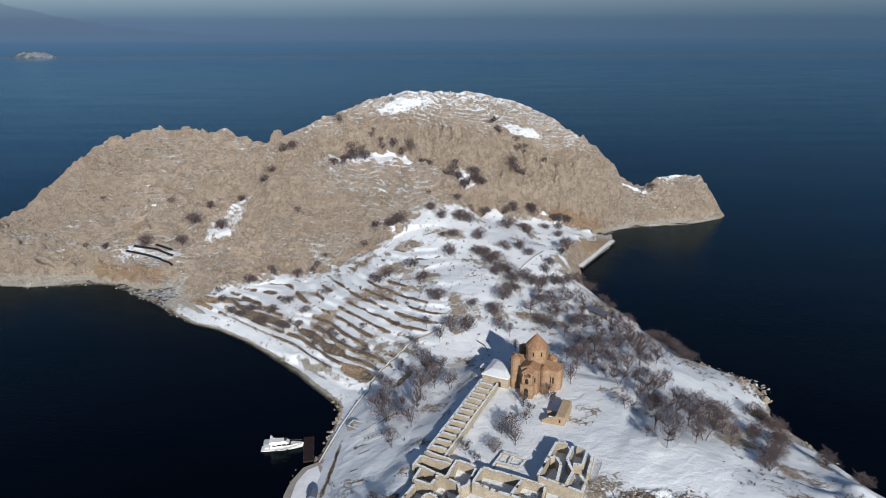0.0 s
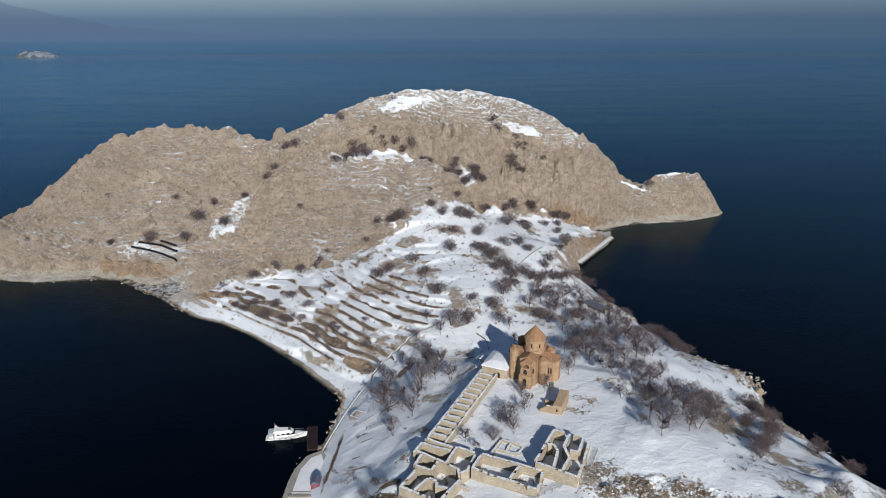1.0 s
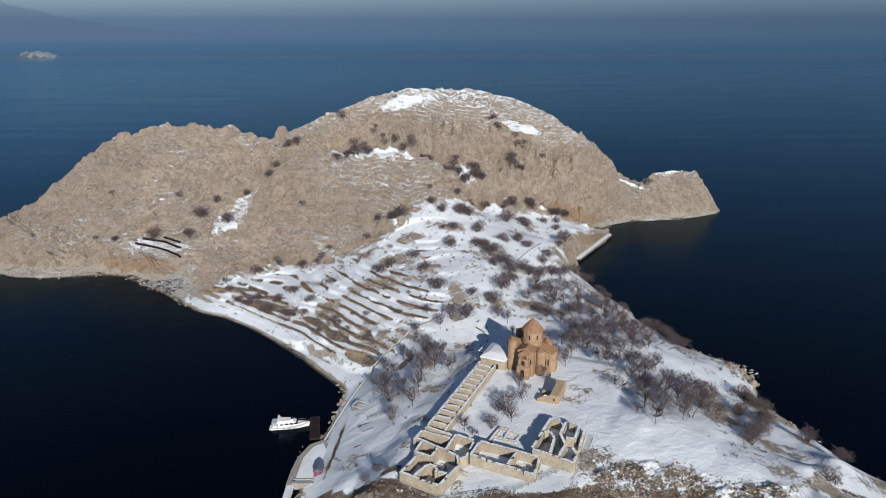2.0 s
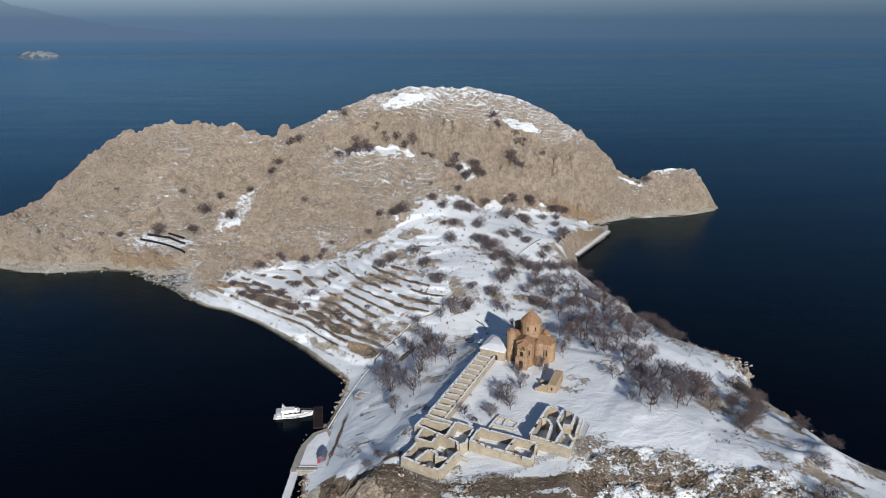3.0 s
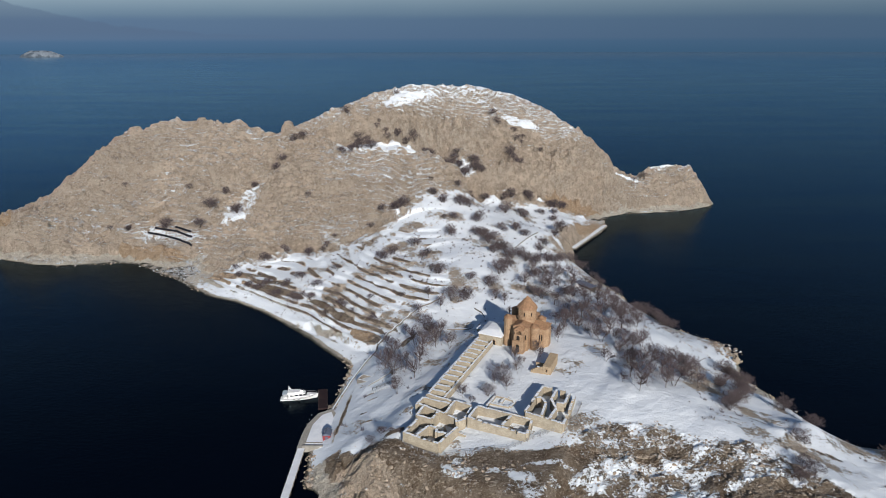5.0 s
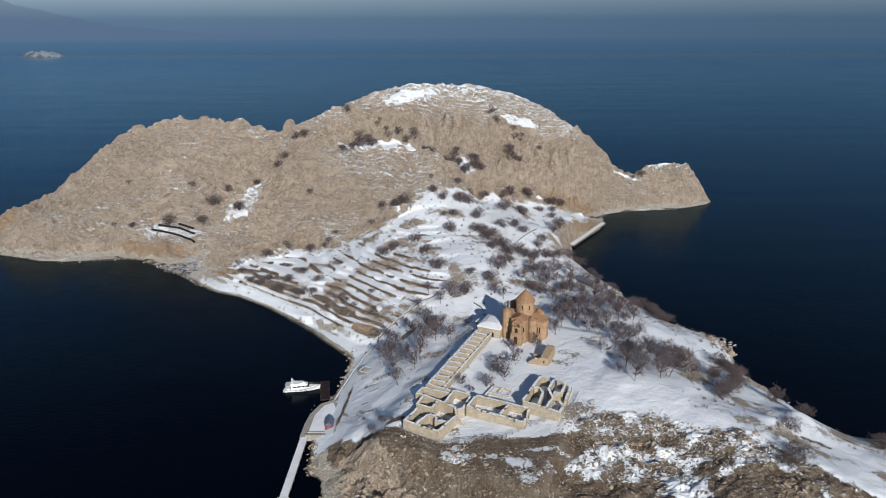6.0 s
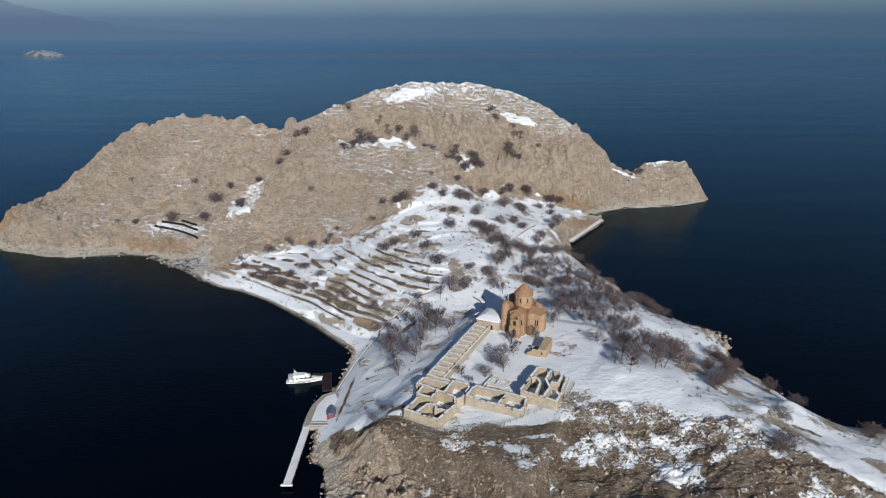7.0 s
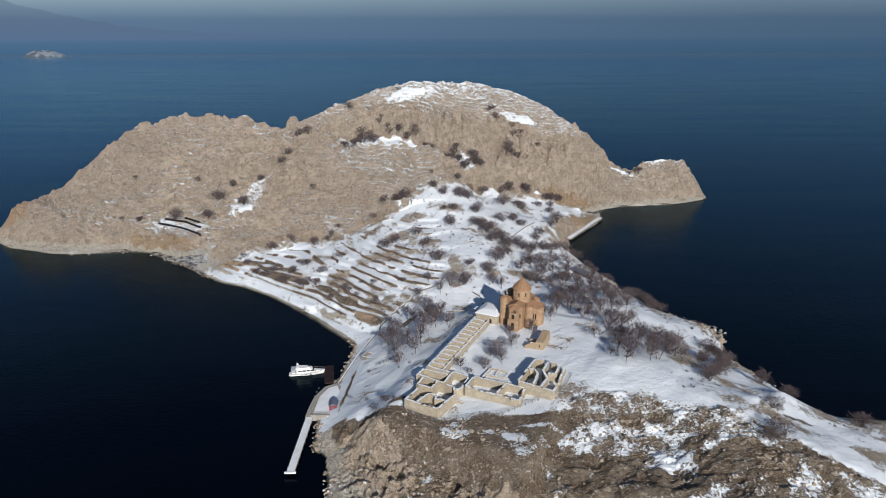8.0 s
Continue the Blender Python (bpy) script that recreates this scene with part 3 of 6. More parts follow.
def make_island():
    xs = axis([(-385, 1.0), (-165, 0.65), (-30, 0.9), (120, 1.3), (215, 0)])
    ys = axis([(-170, 1.2), (-105, 0.7), (30, 0.65), (135, 0.9), (345, 3.0), (466, 0)])
    X, Y = np.meshgrid(xs, ys)
    d, base, bed, Z = land(X, Y)
    SURVEY.update(xs=xs, ys=ys, z=Z, d=d)
    hill, south, snow = zones(X, Y)
    w = len(xs)
    keep = (d[:-1, :-1] > -9) | (d[1:, 1:] > -9)
    j, i = np.nonzero(keep)
    a = j * w + i
    quads = np.stack([a, a + 1, a + w + 1, a + w], 1)
    used, back = np.unique(quads, return_inverse=True)
    verts = np.stack([X.ravel(), Y.ravel(), Z.ravel()], 1)[used]
    mesh = bpy.data.meshes.new("ground")
    mesh.vertices.add(len(verts))
    mesh.vertices.foreach_set("co", verts.ravel())
    n = len(quads)
    mesh.loops.add(n * 4)
    mesh.loops.foreach_set("vertex_index", back.ravel().astype(np.int32))
    mesh.polygons.add(n)
    mesh.polygons.foreach_set("loop_start", np.arange(n, dtype=np.int32) * 4)
    mesh.polygons.foreach_set("use_smooth", ((hill + south) < 0.5)[j, i])
    mesh.update(calc_edges=True)
    beach = step(4.4, 1.6, Z + 1.8 * rough(X, Y, 7, 53, 4)) * step(-2, 0.5, d) * (1 - 0.85 * step(25, 40, X) * step(140, 160, Y) * step(262, 245, Y))
    beach = np.maximum(beach, 1.2 * step(-58, -70, X) * step(20, 40, Y) * (1 - hill) * step(13, 8, d + 2 * rough(X, Y, 9, 97, 3)) * step(-2, 0.5, d))
    on, f = terrace_steps(X, Y, base, d, hill)
    worn = step(-0.25, 0.15, rough(X, Y, 15, 57, 4) + 0.35 * step(14, 7, base) - 0.25 * step(15, 20, base))
    bank = on * np.clip(1.15 - np.abs(f - 0.70) / (0.15 + 0.10 * step(14, 6, base)), 0, 1) * worn
    snow = snow - 0.75 * bank
    pebbles = (1 - hill) * step(-58, -70, X) * step(20, 40, Y)
    snow = np.where(pebbles > 0.5, np.minimum(snow, 0.60 + 0.24 * step(2.5, 6, d + 2 * rough(X, Y, 9, 97, 3))), snow)
    cove = step(38, 46, X) * step(150, 165, Y) * step(262, 245, Y) * step(15, 9, d + 3 * rough(X, Y, 7, 159, 3))
    snow = snow * (1 - cove) + np.minimum(snow, 0.4) * cove
    rise, across = np.gradient(base, ys, xs)
    lean = np.hypot(rise, across)
    snow = snow + hill * (0.12 * step(0.0, -0.3, rise) + 0.16 * step(-0.1, -0.9, np.gradient(Z, ys, axis=0)))
    SURVEY.update(bank=bank)
    snow = snow + hill * ((0.07 + 0.10 * step(-150, -110, X)) * step(0.75, 0.35, lean) - 0.06 * step(0.7, 1.1, lean))
    soil = np.maximum.reduce([step(-0.12, 0.35, disc(X, Y, *spot[:5]) + 0.15 * rough(X, Y, 6, 153, 3)) for spot in BARE_PATCHES if spot[1] < 140])
    dry = np.clip(south * (1 - 0.9 * outcrops(X, Y)) + bank + 0.7 * soil, 0, 1)
    snow = snow - 0.2 * south * outcrops(X, Y)
    ochre = np.maximum.reduce([step(-0.1, 0.4, disc(X, Y, *spot) + 0.2 * rough(X, Y, 8, 155, 3)) for spot in OCHRE])
    cliff = np.maximum.reduce([step(5.0, 2.0, np.abs(left_of(X, Y, line) + 1.0)) for line, _, _ in SCARPS])
    cliff = np.maximum(cliff, step(1.5, 2.0, lean))
    cliff = np.maximum(cliff, step(0.0, 0.35, np.maximum(disc(X, Y, 50, 254, 60, 12, 12), disc(X, Y, -40, 270, 80, 9, 2)) + 0.2 * rough(X, Y, 12, 157, 3)))
    seams = hill * (1 - cliff) * (0.55 + 0.45 * step(255, 285, Y) * step(-150, -110, X) + 0.35 * step(0.1, 0.5, disc(X, Y, -75, 228, 70, 40)))
    seams = np.clip(seams + 0.35 * rough(X, Y, 45, 151, 3) * hill * (1 - cliff), 0, 1.1)
    for name, values in (("snow", np.where((Z < 0.7) & (d < 3), 0.1, snow)), ("grass", dry), ("beach", beach), ("bed", bed), ("seams", seams), ("ochre", ochre)):
        mesh.attributes.new(name, "FLOAT", "POINT").data.foreach_set("value", np.ravel(values)[used].astype(np.float32))
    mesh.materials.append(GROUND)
    return tagged(new("ground", mesh), "rocky snow-dusted island rising from the dark lake", "ground", kind="structure")


island = make_island()


def sheet(name, corners, mat):
    mesh = bpy.data.meshes.new(name)
    mesh.from_pydata(corners, [], [tuple(range(len(corners)))])
    mesh.materials.append(mat)
    return new(name, mesh)


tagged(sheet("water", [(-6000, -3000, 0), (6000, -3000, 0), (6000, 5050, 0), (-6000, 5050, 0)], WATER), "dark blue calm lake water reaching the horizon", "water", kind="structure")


# far lake, hazy mountains and low sky painted as emission on one sheet, nearly five kilometres off
def make_backdrop():
    s = Shade("far_haze_glow")
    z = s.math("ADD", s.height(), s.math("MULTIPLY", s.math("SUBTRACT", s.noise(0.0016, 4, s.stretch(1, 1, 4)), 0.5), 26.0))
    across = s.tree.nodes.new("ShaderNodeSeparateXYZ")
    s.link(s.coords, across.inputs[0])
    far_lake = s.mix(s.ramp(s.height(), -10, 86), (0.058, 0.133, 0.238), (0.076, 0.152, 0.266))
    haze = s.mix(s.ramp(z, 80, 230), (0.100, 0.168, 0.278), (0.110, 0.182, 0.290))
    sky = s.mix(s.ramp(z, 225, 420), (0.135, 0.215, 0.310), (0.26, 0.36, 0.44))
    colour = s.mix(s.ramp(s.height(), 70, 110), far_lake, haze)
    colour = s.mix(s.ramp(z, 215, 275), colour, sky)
    # unseen upper sky painted bluer, so the lake's reflection turns blue
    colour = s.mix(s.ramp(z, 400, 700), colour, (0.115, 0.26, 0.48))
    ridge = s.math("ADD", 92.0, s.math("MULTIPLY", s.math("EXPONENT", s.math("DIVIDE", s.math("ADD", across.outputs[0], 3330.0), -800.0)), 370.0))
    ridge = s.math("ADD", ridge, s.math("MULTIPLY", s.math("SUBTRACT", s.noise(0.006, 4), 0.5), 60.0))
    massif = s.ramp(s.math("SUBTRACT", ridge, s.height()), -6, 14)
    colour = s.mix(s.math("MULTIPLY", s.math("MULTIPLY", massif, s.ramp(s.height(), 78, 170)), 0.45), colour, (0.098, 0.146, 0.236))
    # sky and haze painted dimmer towards the right
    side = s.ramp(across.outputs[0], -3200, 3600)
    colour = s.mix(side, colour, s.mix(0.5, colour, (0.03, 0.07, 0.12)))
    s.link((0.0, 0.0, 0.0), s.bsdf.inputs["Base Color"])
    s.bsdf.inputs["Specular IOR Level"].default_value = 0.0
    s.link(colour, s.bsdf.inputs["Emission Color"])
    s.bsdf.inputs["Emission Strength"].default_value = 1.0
    bm = bmesh.new()
    rows = []
    for k in range(49):
        a = radians(35 + 110 * k / 48)
        x, y = -34 + 5900 * math.cos(a), 4850 - 1500 * (1 - math.sin(a))
        rows.append((bm.verts.new((x, y, -4)), bm.verts.new((x, y, 1500))))
    for p, q in zip(rows[:-1], rows[1:]):
        bm.faces.new((p[0], q[0], q[1], p[1]))
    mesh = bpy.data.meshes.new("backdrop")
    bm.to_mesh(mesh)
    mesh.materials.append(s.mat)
    return tagged(new("backdrop", mesh), "glowing sheet painted with hazy blue far shore and low winter sky", "backdrop", kind="structure")


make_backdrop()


# ---- helpers for things ----
def thing(name, place, label, category, group="", turn=0.0):
    """An Empty at a thing's base, to carry its parts."""
    ob = tagged(new(name), label, category, group)
    ob.empty_display_size = 0.3
    ob.matrix_basis = pose(*place, 0, 0, turn)
    return ob


def part(name, bm, material, parent, label="", smooth=False):
    mesh = bpy.data.meshes.new(name)
    bmesh.ops.recalc_face_normals(bm, faces=bm.faces)
    bm.to_mesh(mesh)
    bm.free()
    mesh.materials.append(material)
    if smooth:
        mesh.polygons.foreach_set("use_smooth", [True] * len(mesh.polygons))
    ob = new(name, mesh)
    ob.parent = parent
    return tagged(ob, label)


def box(x0, y0, z0, x1, y1, z1, bevel=0.0, bm=None):
    bm = bm or bmesh.new()
    m = Matrix.LocRotScale(((x0 + x1) / 2, (y0 + y1) / 2, (z0 + z1) / 2), None, (abs(x1 - x0), abs(y1 - y0), abs(z1 - z0)))
    made = bmesh.ops.create_cube(bm, size=1, matrix=m)
    if bevel:
        edges = {e for v in made["verts"] for e in v.link_edges}
        bmesh.ops.bevel(bm, geom=list(edges), offset=bevel, segments=1, affect="EDGES")
    return bm


def prism(outline, z0, z1, bm=None):
    """An upright prism over a plan outline."""
    bm = bm or bmesh.new()
    low, top = [bm.verts.new((x, y, z0)) for x, y in outline], [bm.verts.new((x, y, z1)) for x, y in outline]
    n = len(outline)
    bm.faces.new(low[::-1])
    bm.faces.new(top)
    for k in range(n):
        bm.faces.new((low[k], low[(k + 1) % n], top[(k + 1) % n], top[k]))
    return bm


def cone_roof(outline, z0, apex, over=1.0, bm=None):
    bm = bm or bmesh.new()
    cx, cy = sum(p[0] for p in outline) / len(outline), sum(p[1] for p in outline) / len(outline)
    ring = [bm.verts.new((cx + (x - cx) * over, cy + (y - cy) * over, z0)) for x, y in outline]
    lip = [bm.verts.new((cx + (x - cx) * over, cy + (y - cy) * over, z0 - 0.25)) for x, y in outline]
    tip = bm.verts.new(apex)
    n = len(ring)
    bm.faces.new(lip[::-1])
    for k in range(n):
        bm.faces.new((ring[k], ring[(k + 1) % n], tip))
        bm.faces.new((lip[k], lip[(k + 1) % n], ring[(k + 1) % n], ring[k]))
    return bm


def tube(points, radii, sides=6, bm=None):
    """A round bar through points, with a radius at each."""
    bm = bm or bmesh.new()
    rings = []
    for k, p in enumerate(points):
        a, b = Vector(points[max(k - 1, 0)]), Vector(points[min(k + 1, len(points) - 1)])
        m = (b - a).to_track_quat("Z", "Y").to_matrix()
        rings.append([bm.verts.new(Vector(p) + m @ Vector((radii[k] * math.cos(2 * math.pi * j / sides), radii[k] * math.sin(2 * math.pi * j / sides), 0))) for j in range(sides)])
    for r, q in zip(rings[:-1], rings[1:]):
        for j in range(sides):
            bm.faces.new((r[j], r[(j + 1) % sides], q[(j + 1) % sides], q[j]))
    bm.faces.new(rings[0][::-1])
    bm.faces.new(rings[-1])
    return bm


def height_at(x, y):
    return float(sample("z", x, y))


RUIN_AT, RUIN_TURN = (-39.6, -34.1), -25.3
_c, _s = math.cos(radians(RUIN_TURN)), math.sin(radians(RUIN_TURN))


def precinct(u, v):
    """From the monastery's own axes (along its front, into its depth) to the island's."""
    return RUIN_AT[0] + u * _c - v * _s, RUIN_AT[1] + u * _s + v * _c


def floor_at(u, v):
    return height_at(*precinct(u, v))


# ---- the monastery's ruined ranges ----
def ruined_wall(a, b, top, thick=0.85, rng=None, notches=(), ragged=0.18, base=None):
    """A masonry wall between two plan points of the precinct, with a broken top line. notches: (where along it, width, drop)."""
    a, b = Vector(a), Vector(b)
    d = b - a
    length = d.length
    n = max(2, int(length / 0.9))
    stops = sorted({round(length * k / n, 3) for k in range(n + 1)} | {round(min(max(w + s * g / 2, 0), length), 3) for w, g, _ in notches for s in (-1, 1)})
    d.normalize()
    side = Vector((-d.y, d.x)) * thick / 2
    ground = base if base is not None else min(floor_at(*a), floor_at(*b)) - 1.2
    line, level = [], 0.0
    for s, e in zip(stops[:-1], stops[1:]):
        mid = (s + e) / 2
        level = 0.6 * level + rng.uniform(-ragged, ragged)
        z = top + level
        for w, g, drop in notches:
            if abs(mid - w) < g / 2:
                z -= drop * rng.uniform(0.8, 1.05)
        line += [(s + 0.02, z), (e - 0.02, z + rng.uniform(-0.05, 0.05))]
    outline = [(0.0, ground)] + line + [(length, ground)]
    bm = bmesh.new()
    near, far = [], []
    for s, z in outline:
        p, j = a + d * s, 1 + rng.uniform(-0.06, 0.06)
        near.append(bm.verts.new((*(p - side * j), z)))
        far.append(bm.verts.new((*(p + side * j), z)))
    n = len(outline)
    bm.faces.new(near)
    bm.faces.new(far[::-1])
    for k in range(n):
        bm.faces.new((near[k], far[k], far[(k + 1) % n], near[(k + 1) % n]))
    bmesh.ops.triangulate(bm, faces=[f for f in bm.faces if len(f.verts) > 4])
    return bm


def ruin(name, label, walls, top, seed, group="ruined ranges", material=None, part_name="wall"):
    """A roofless stone range: walls is a list of (from, to[, notches])."""
    rng = random.Random(seed)
    ob = thing(name, (*RUIN_AT, 0), label, "ruin", group, RUIN_TURN)
    for w in walls:
        notches = w[2] if len(w) > 2 else ()
        rise = w[3] if len(w) > 3 else 0.0
        part(part_name, ruined_wall(w[0], w[1], top + rise, 0.85, rng, notches), material or RUIN_STONE, ob)
    return ob


def make_cells():
    rng = random.Random(4)
    ob = thing("cell_range", (*RUIN_AT, 0), "long roofless row of snow-capped monks' cells in pale stone", "ruin", "ruined ranges", RUIN_TURN)
    n, length, wide = 13, 47.5, 6.0
    for k in range(n):
        v0, v1 = length * k / n, length * (k + 1) / n
        top = 20.6 + 1.5 * v0 / length
        part("outer_wall", ruined_wall((0, v0), (0, v1), top - 0.25, 0.9, rng, (), 0.10), RUIN_STONE, ob)
        part("inner_wall", ruined_wall((wide, v0), (wide, v1), top - 0.75, 0.7, rng, (), 0.12), RUIN_STONE, ob)
        if k:
            part("cross_wall", ruined_wall((0.44, v0), (wide - 0.38, v0), top + 0.1, 1.05, rng, (), 0.10), RUIN_STONE, ob)
    part("end_wall", ruined_wall((0.44, 0.0), (9.6, -0.6), 20.9, 0.9, rng), RUIN_STONE, ob)
    return ob


make_cells()
ruin("west_lodging", "roofless stone lodging with snow-topped walls and several rooms", [
    ((-0.2, -7.6), (-0.2, -2.2)), ((0.2, -2.2), (9.8, -2.4)), ((0.2, -6.4), (14.9, -9.2), [(11.5, 1.2, 1.6)]),
    ((10.9, -7.9), (10.7, 0.4)), ((11.1, 0.3), (16.9, -0.3)), ((17.2, -0.6), (18.0, -8.6), [(5.0, 1.5, 1.2)], -0.3), ((15.2, -9.2), (16.5, -11.2)), ((16.7, -11.0), (18.2, -8.9)),
    ((2.8, -13.1), (2.5, -7.6)), ((3.2, -13.2), (8.4, -13.6)), ((8.5, -13.2), (8.5, -8.8), [(3.0, 1.0, 1.0)])], 20.6, 11)
ruin("front_lodging", "low roofless stone rooms with thick snow-edged walls", [
    ((3.5, -22.9), (3.8, -14.6), [(3.0, 1.1, 0.9)]), ((3.2, -23.2), (16.0, -24.0), [(6.8, 0.8, 1.3), (8.9, 1.0, 1.2), (10.4, 0.9, 1.0)]), ((16.2, -23.6), (17.7, -13.2), [(3.0, 1.0, 1.1)]),
    ((7.7, -22.7), (9.0, -16.5)), ((9.2, -16.3), (11.8, -16.7)), ((12.0, -16.9), (12.9, -19.2)), ((13.2, -18.6), (15.9, -18.0)), ((17.9, -13.0), (20.6, -13.4), (), -2.2)], 20.2, 12)
ruin("south_range", "long roofless stone hall with a notched front wall", [
    ((19.3, -0.2), (38.2, -1.0)), ((19.2, -7.4), (19.2, -0.7)), ((19.0, -7.9), (39.4, -9.4), [(3.2, 0.8, 1.1), (5.4, 0.8, 1.0), (7.6, 0.9, 1.2), (14.8, 0.8, 2.3), (17.2, 0.8, 1.2)]),
    ((39.6, -9.0), (38.7, -1.3), [(4.0, 3.2, 2.4)]), ((31.0, -8.0), (31.6, -1.2), [(3.4, 1.6, 1.1)])], 21.2, 13)
ruin("east_range", "tall roofless stone house with crooked inner walls", [
    ((36.0, 0.2), (48.9, -1.6), [(6.6, 0.9, 1.3), (8.6, 0.9, 1.5)]), ((35.8, 0.6), (36.3, 18.6), [(5.4, 2.2, 1.5), (9.4, 1.2, 1.2)]), ((36.5, 18.8), (39.6, 18.6)), ((42.6, 18.4), (44.4, 18.2)),
    ((48.9, -1.2), (48.7, 5.2), [(4.5, 1.4, 1.4)], -0.5), ((48.5, 8.0), (47.7, 17.8), [(5.0, 2.0, 1.3)], -0.5),
    ((41.4, 0.2), (40.4, 8.2)), ((40.2, 8.5), (38.2, 11.2)), ((38.0, 11.2), (36.6, 9.9)), ((44.2, -0.2), (44.4, 6.6)), ((44.2, 6.9), (41.6, 10.8)), ((41.5, 11.2), (41.4, 18.2)),
    ((43.6, 10.0), (46.2, 10.3)), ((46.3, 10.6), (45.8, 18.0))], 23.0, 14)
ruin("low_foundations", "knee-high snow-covered stone foundations in the courtyard", [
    ((21.0, 12.4), (28.6, 11.6)), ((21.0, 12.0), (20.6, 3.4)), ((28.6, 11.2), (28.2, 7.4)), ((21.2, 7.2), (28.0, 7.0)), ((24.4, 7.4), (24.4, 11.8))], 18.75, 15)


# ---- the church ----
TUFF = make_masonry("red_tuff", (0.322, 0.208, 0.126), (0.395, 0.268, 0.17), 0.5, snow=False)
TUFF_ROOF = make_masonry("tuff_roof_slabs", (0.285, 0.165, 0.095), (0.35, 0.21, 0.125), 0.6, snow=False)
ROOF_SNOW = make_plain("packed_snow", (0.82, 0.84, 0.87), (0.76, 0.79, 0.84), 0.8, 0.7, 0.0, 0.4)
# near-black paint standing in for the shade inside openings and niches
GLOOM = make_plain("painted_gloom", (0.02, 0.016, 0.013), (0.03, 0.024, 0.02), 2.0, 0.9)


def arch_outline(w, h, n=6):
    """Half-round arched opening, as points across and up."""
    r = w / 2
    return [(-r, 0), (r, 0)] + [(r * math.cos(math.pi * k / n), h - r + r * math.sin(math.pi * k / n)) for k in range(n + 1)]


def arched(w, h, depth, at, facing, bm=None):
    """An arched block standing at a place, its front turned to facing degrees."""
    bm = bm or bmesh.new()
    pts = arch_outline(w, h)
    m = Matrix.Translation(at) @ pose(0, 0, 0, 0, 0, facing)
    front, back = [bm.verts.new(m @ Vector((x, -depth, z))) for x, z in pts], [bm.verts.new(m @ Vector((x, depth, z))) for x, z in pts]
    n = len(pts)
    bm.faces.new(front)
    bm.faces.new(back[::-1])
    for k in range(n):
        bm.faces.new((front[k], front[(k + 1) % n], back[(k + 1) % n], back[k]))
    return bm


def opening(parent, name, w, h, at, facing):
    """A window or doorway: a proud stone surround, its shaded inside painted on a dark panel."""
    bm = bmesh.new()
    m = Matrix.Translation(at) @ pose(0, 0, 0, 0, 0, facing)
    outer, inner = arch_outline(w + 0.5, h + 0.25), arch_outline(w, h)
    n = len(outer)
    rings = [[bm.verts.new(m @ Vector((x, y, z))) for x, z in pts] for pts, y in ((outer, 0.1), (outer, -0.12), (inner, -0.12), (inner, 0.1))]
    for p, q in zip(rings, rings[1:] + rings[:1]):
        for k in range(n):
            bm.faces.new((p[k], p[(k + 1) % n], q[(k + 1) % n], q[k]))
    frame_ob = part(name, bm, TUFF, parent)
    part("opening", arched(w - 0.02, h - 0.01, 0.05, m @ Vector((0, -0.02, 0)), facing), GLOOM, frame_ob, "dark arched panel painted as a shaded opening")
    return frame_ob


def polygon(n, r, turn=0.0, cx=0.0, cy=0.0):
    return [(cx + r * math.cos(radians(turn) + 2 * math.pi * k / n), cy + r * math.sin(radians(turn) + 2 * math.pi * k / n)) for k in range(n)]


def gable(x0, y0, x1, y1, z, rise, along_x, over=0.25):
    """A pitched roof slab over a rectangle, its ridge along x or y."""
    bm = bmesh.new()
    x0, y0, x1, y1 = x0 - over, y0 - over, x1 + over, y1 + over
    if along_x:
        m = (y0 + y1) / 2
        pts = [(x0, y0, z), (x1, y0, z), (x1, y1, z), (x0, y1, z), (x0, m, z + rise), (x1, m, z + rise)]
        faces = [(0, 1, 5, 4), (2, 3, 4, 5), (0, 4, 3), (1, 2, 5), (0, 3, 2, 1)]
    else:
        m = (x0 + x1) / 2
        pts = [(x0, y0, z), (x1, y0, z), (x1, y1, z), (x0, y1, z), (m, y0, z + rise), (m, y1, z + rise)]
        faces = [(0, 4, 5, 3), (1, 2, 5, 4), (0, 1, 4), (2, 3, 5), (0, 3, 2, 1)]
    vs = [bm.verts.new(p) for p in pts]
    for f in faces:
        bm.faces.new([vs[k] for k in f])
    return bm


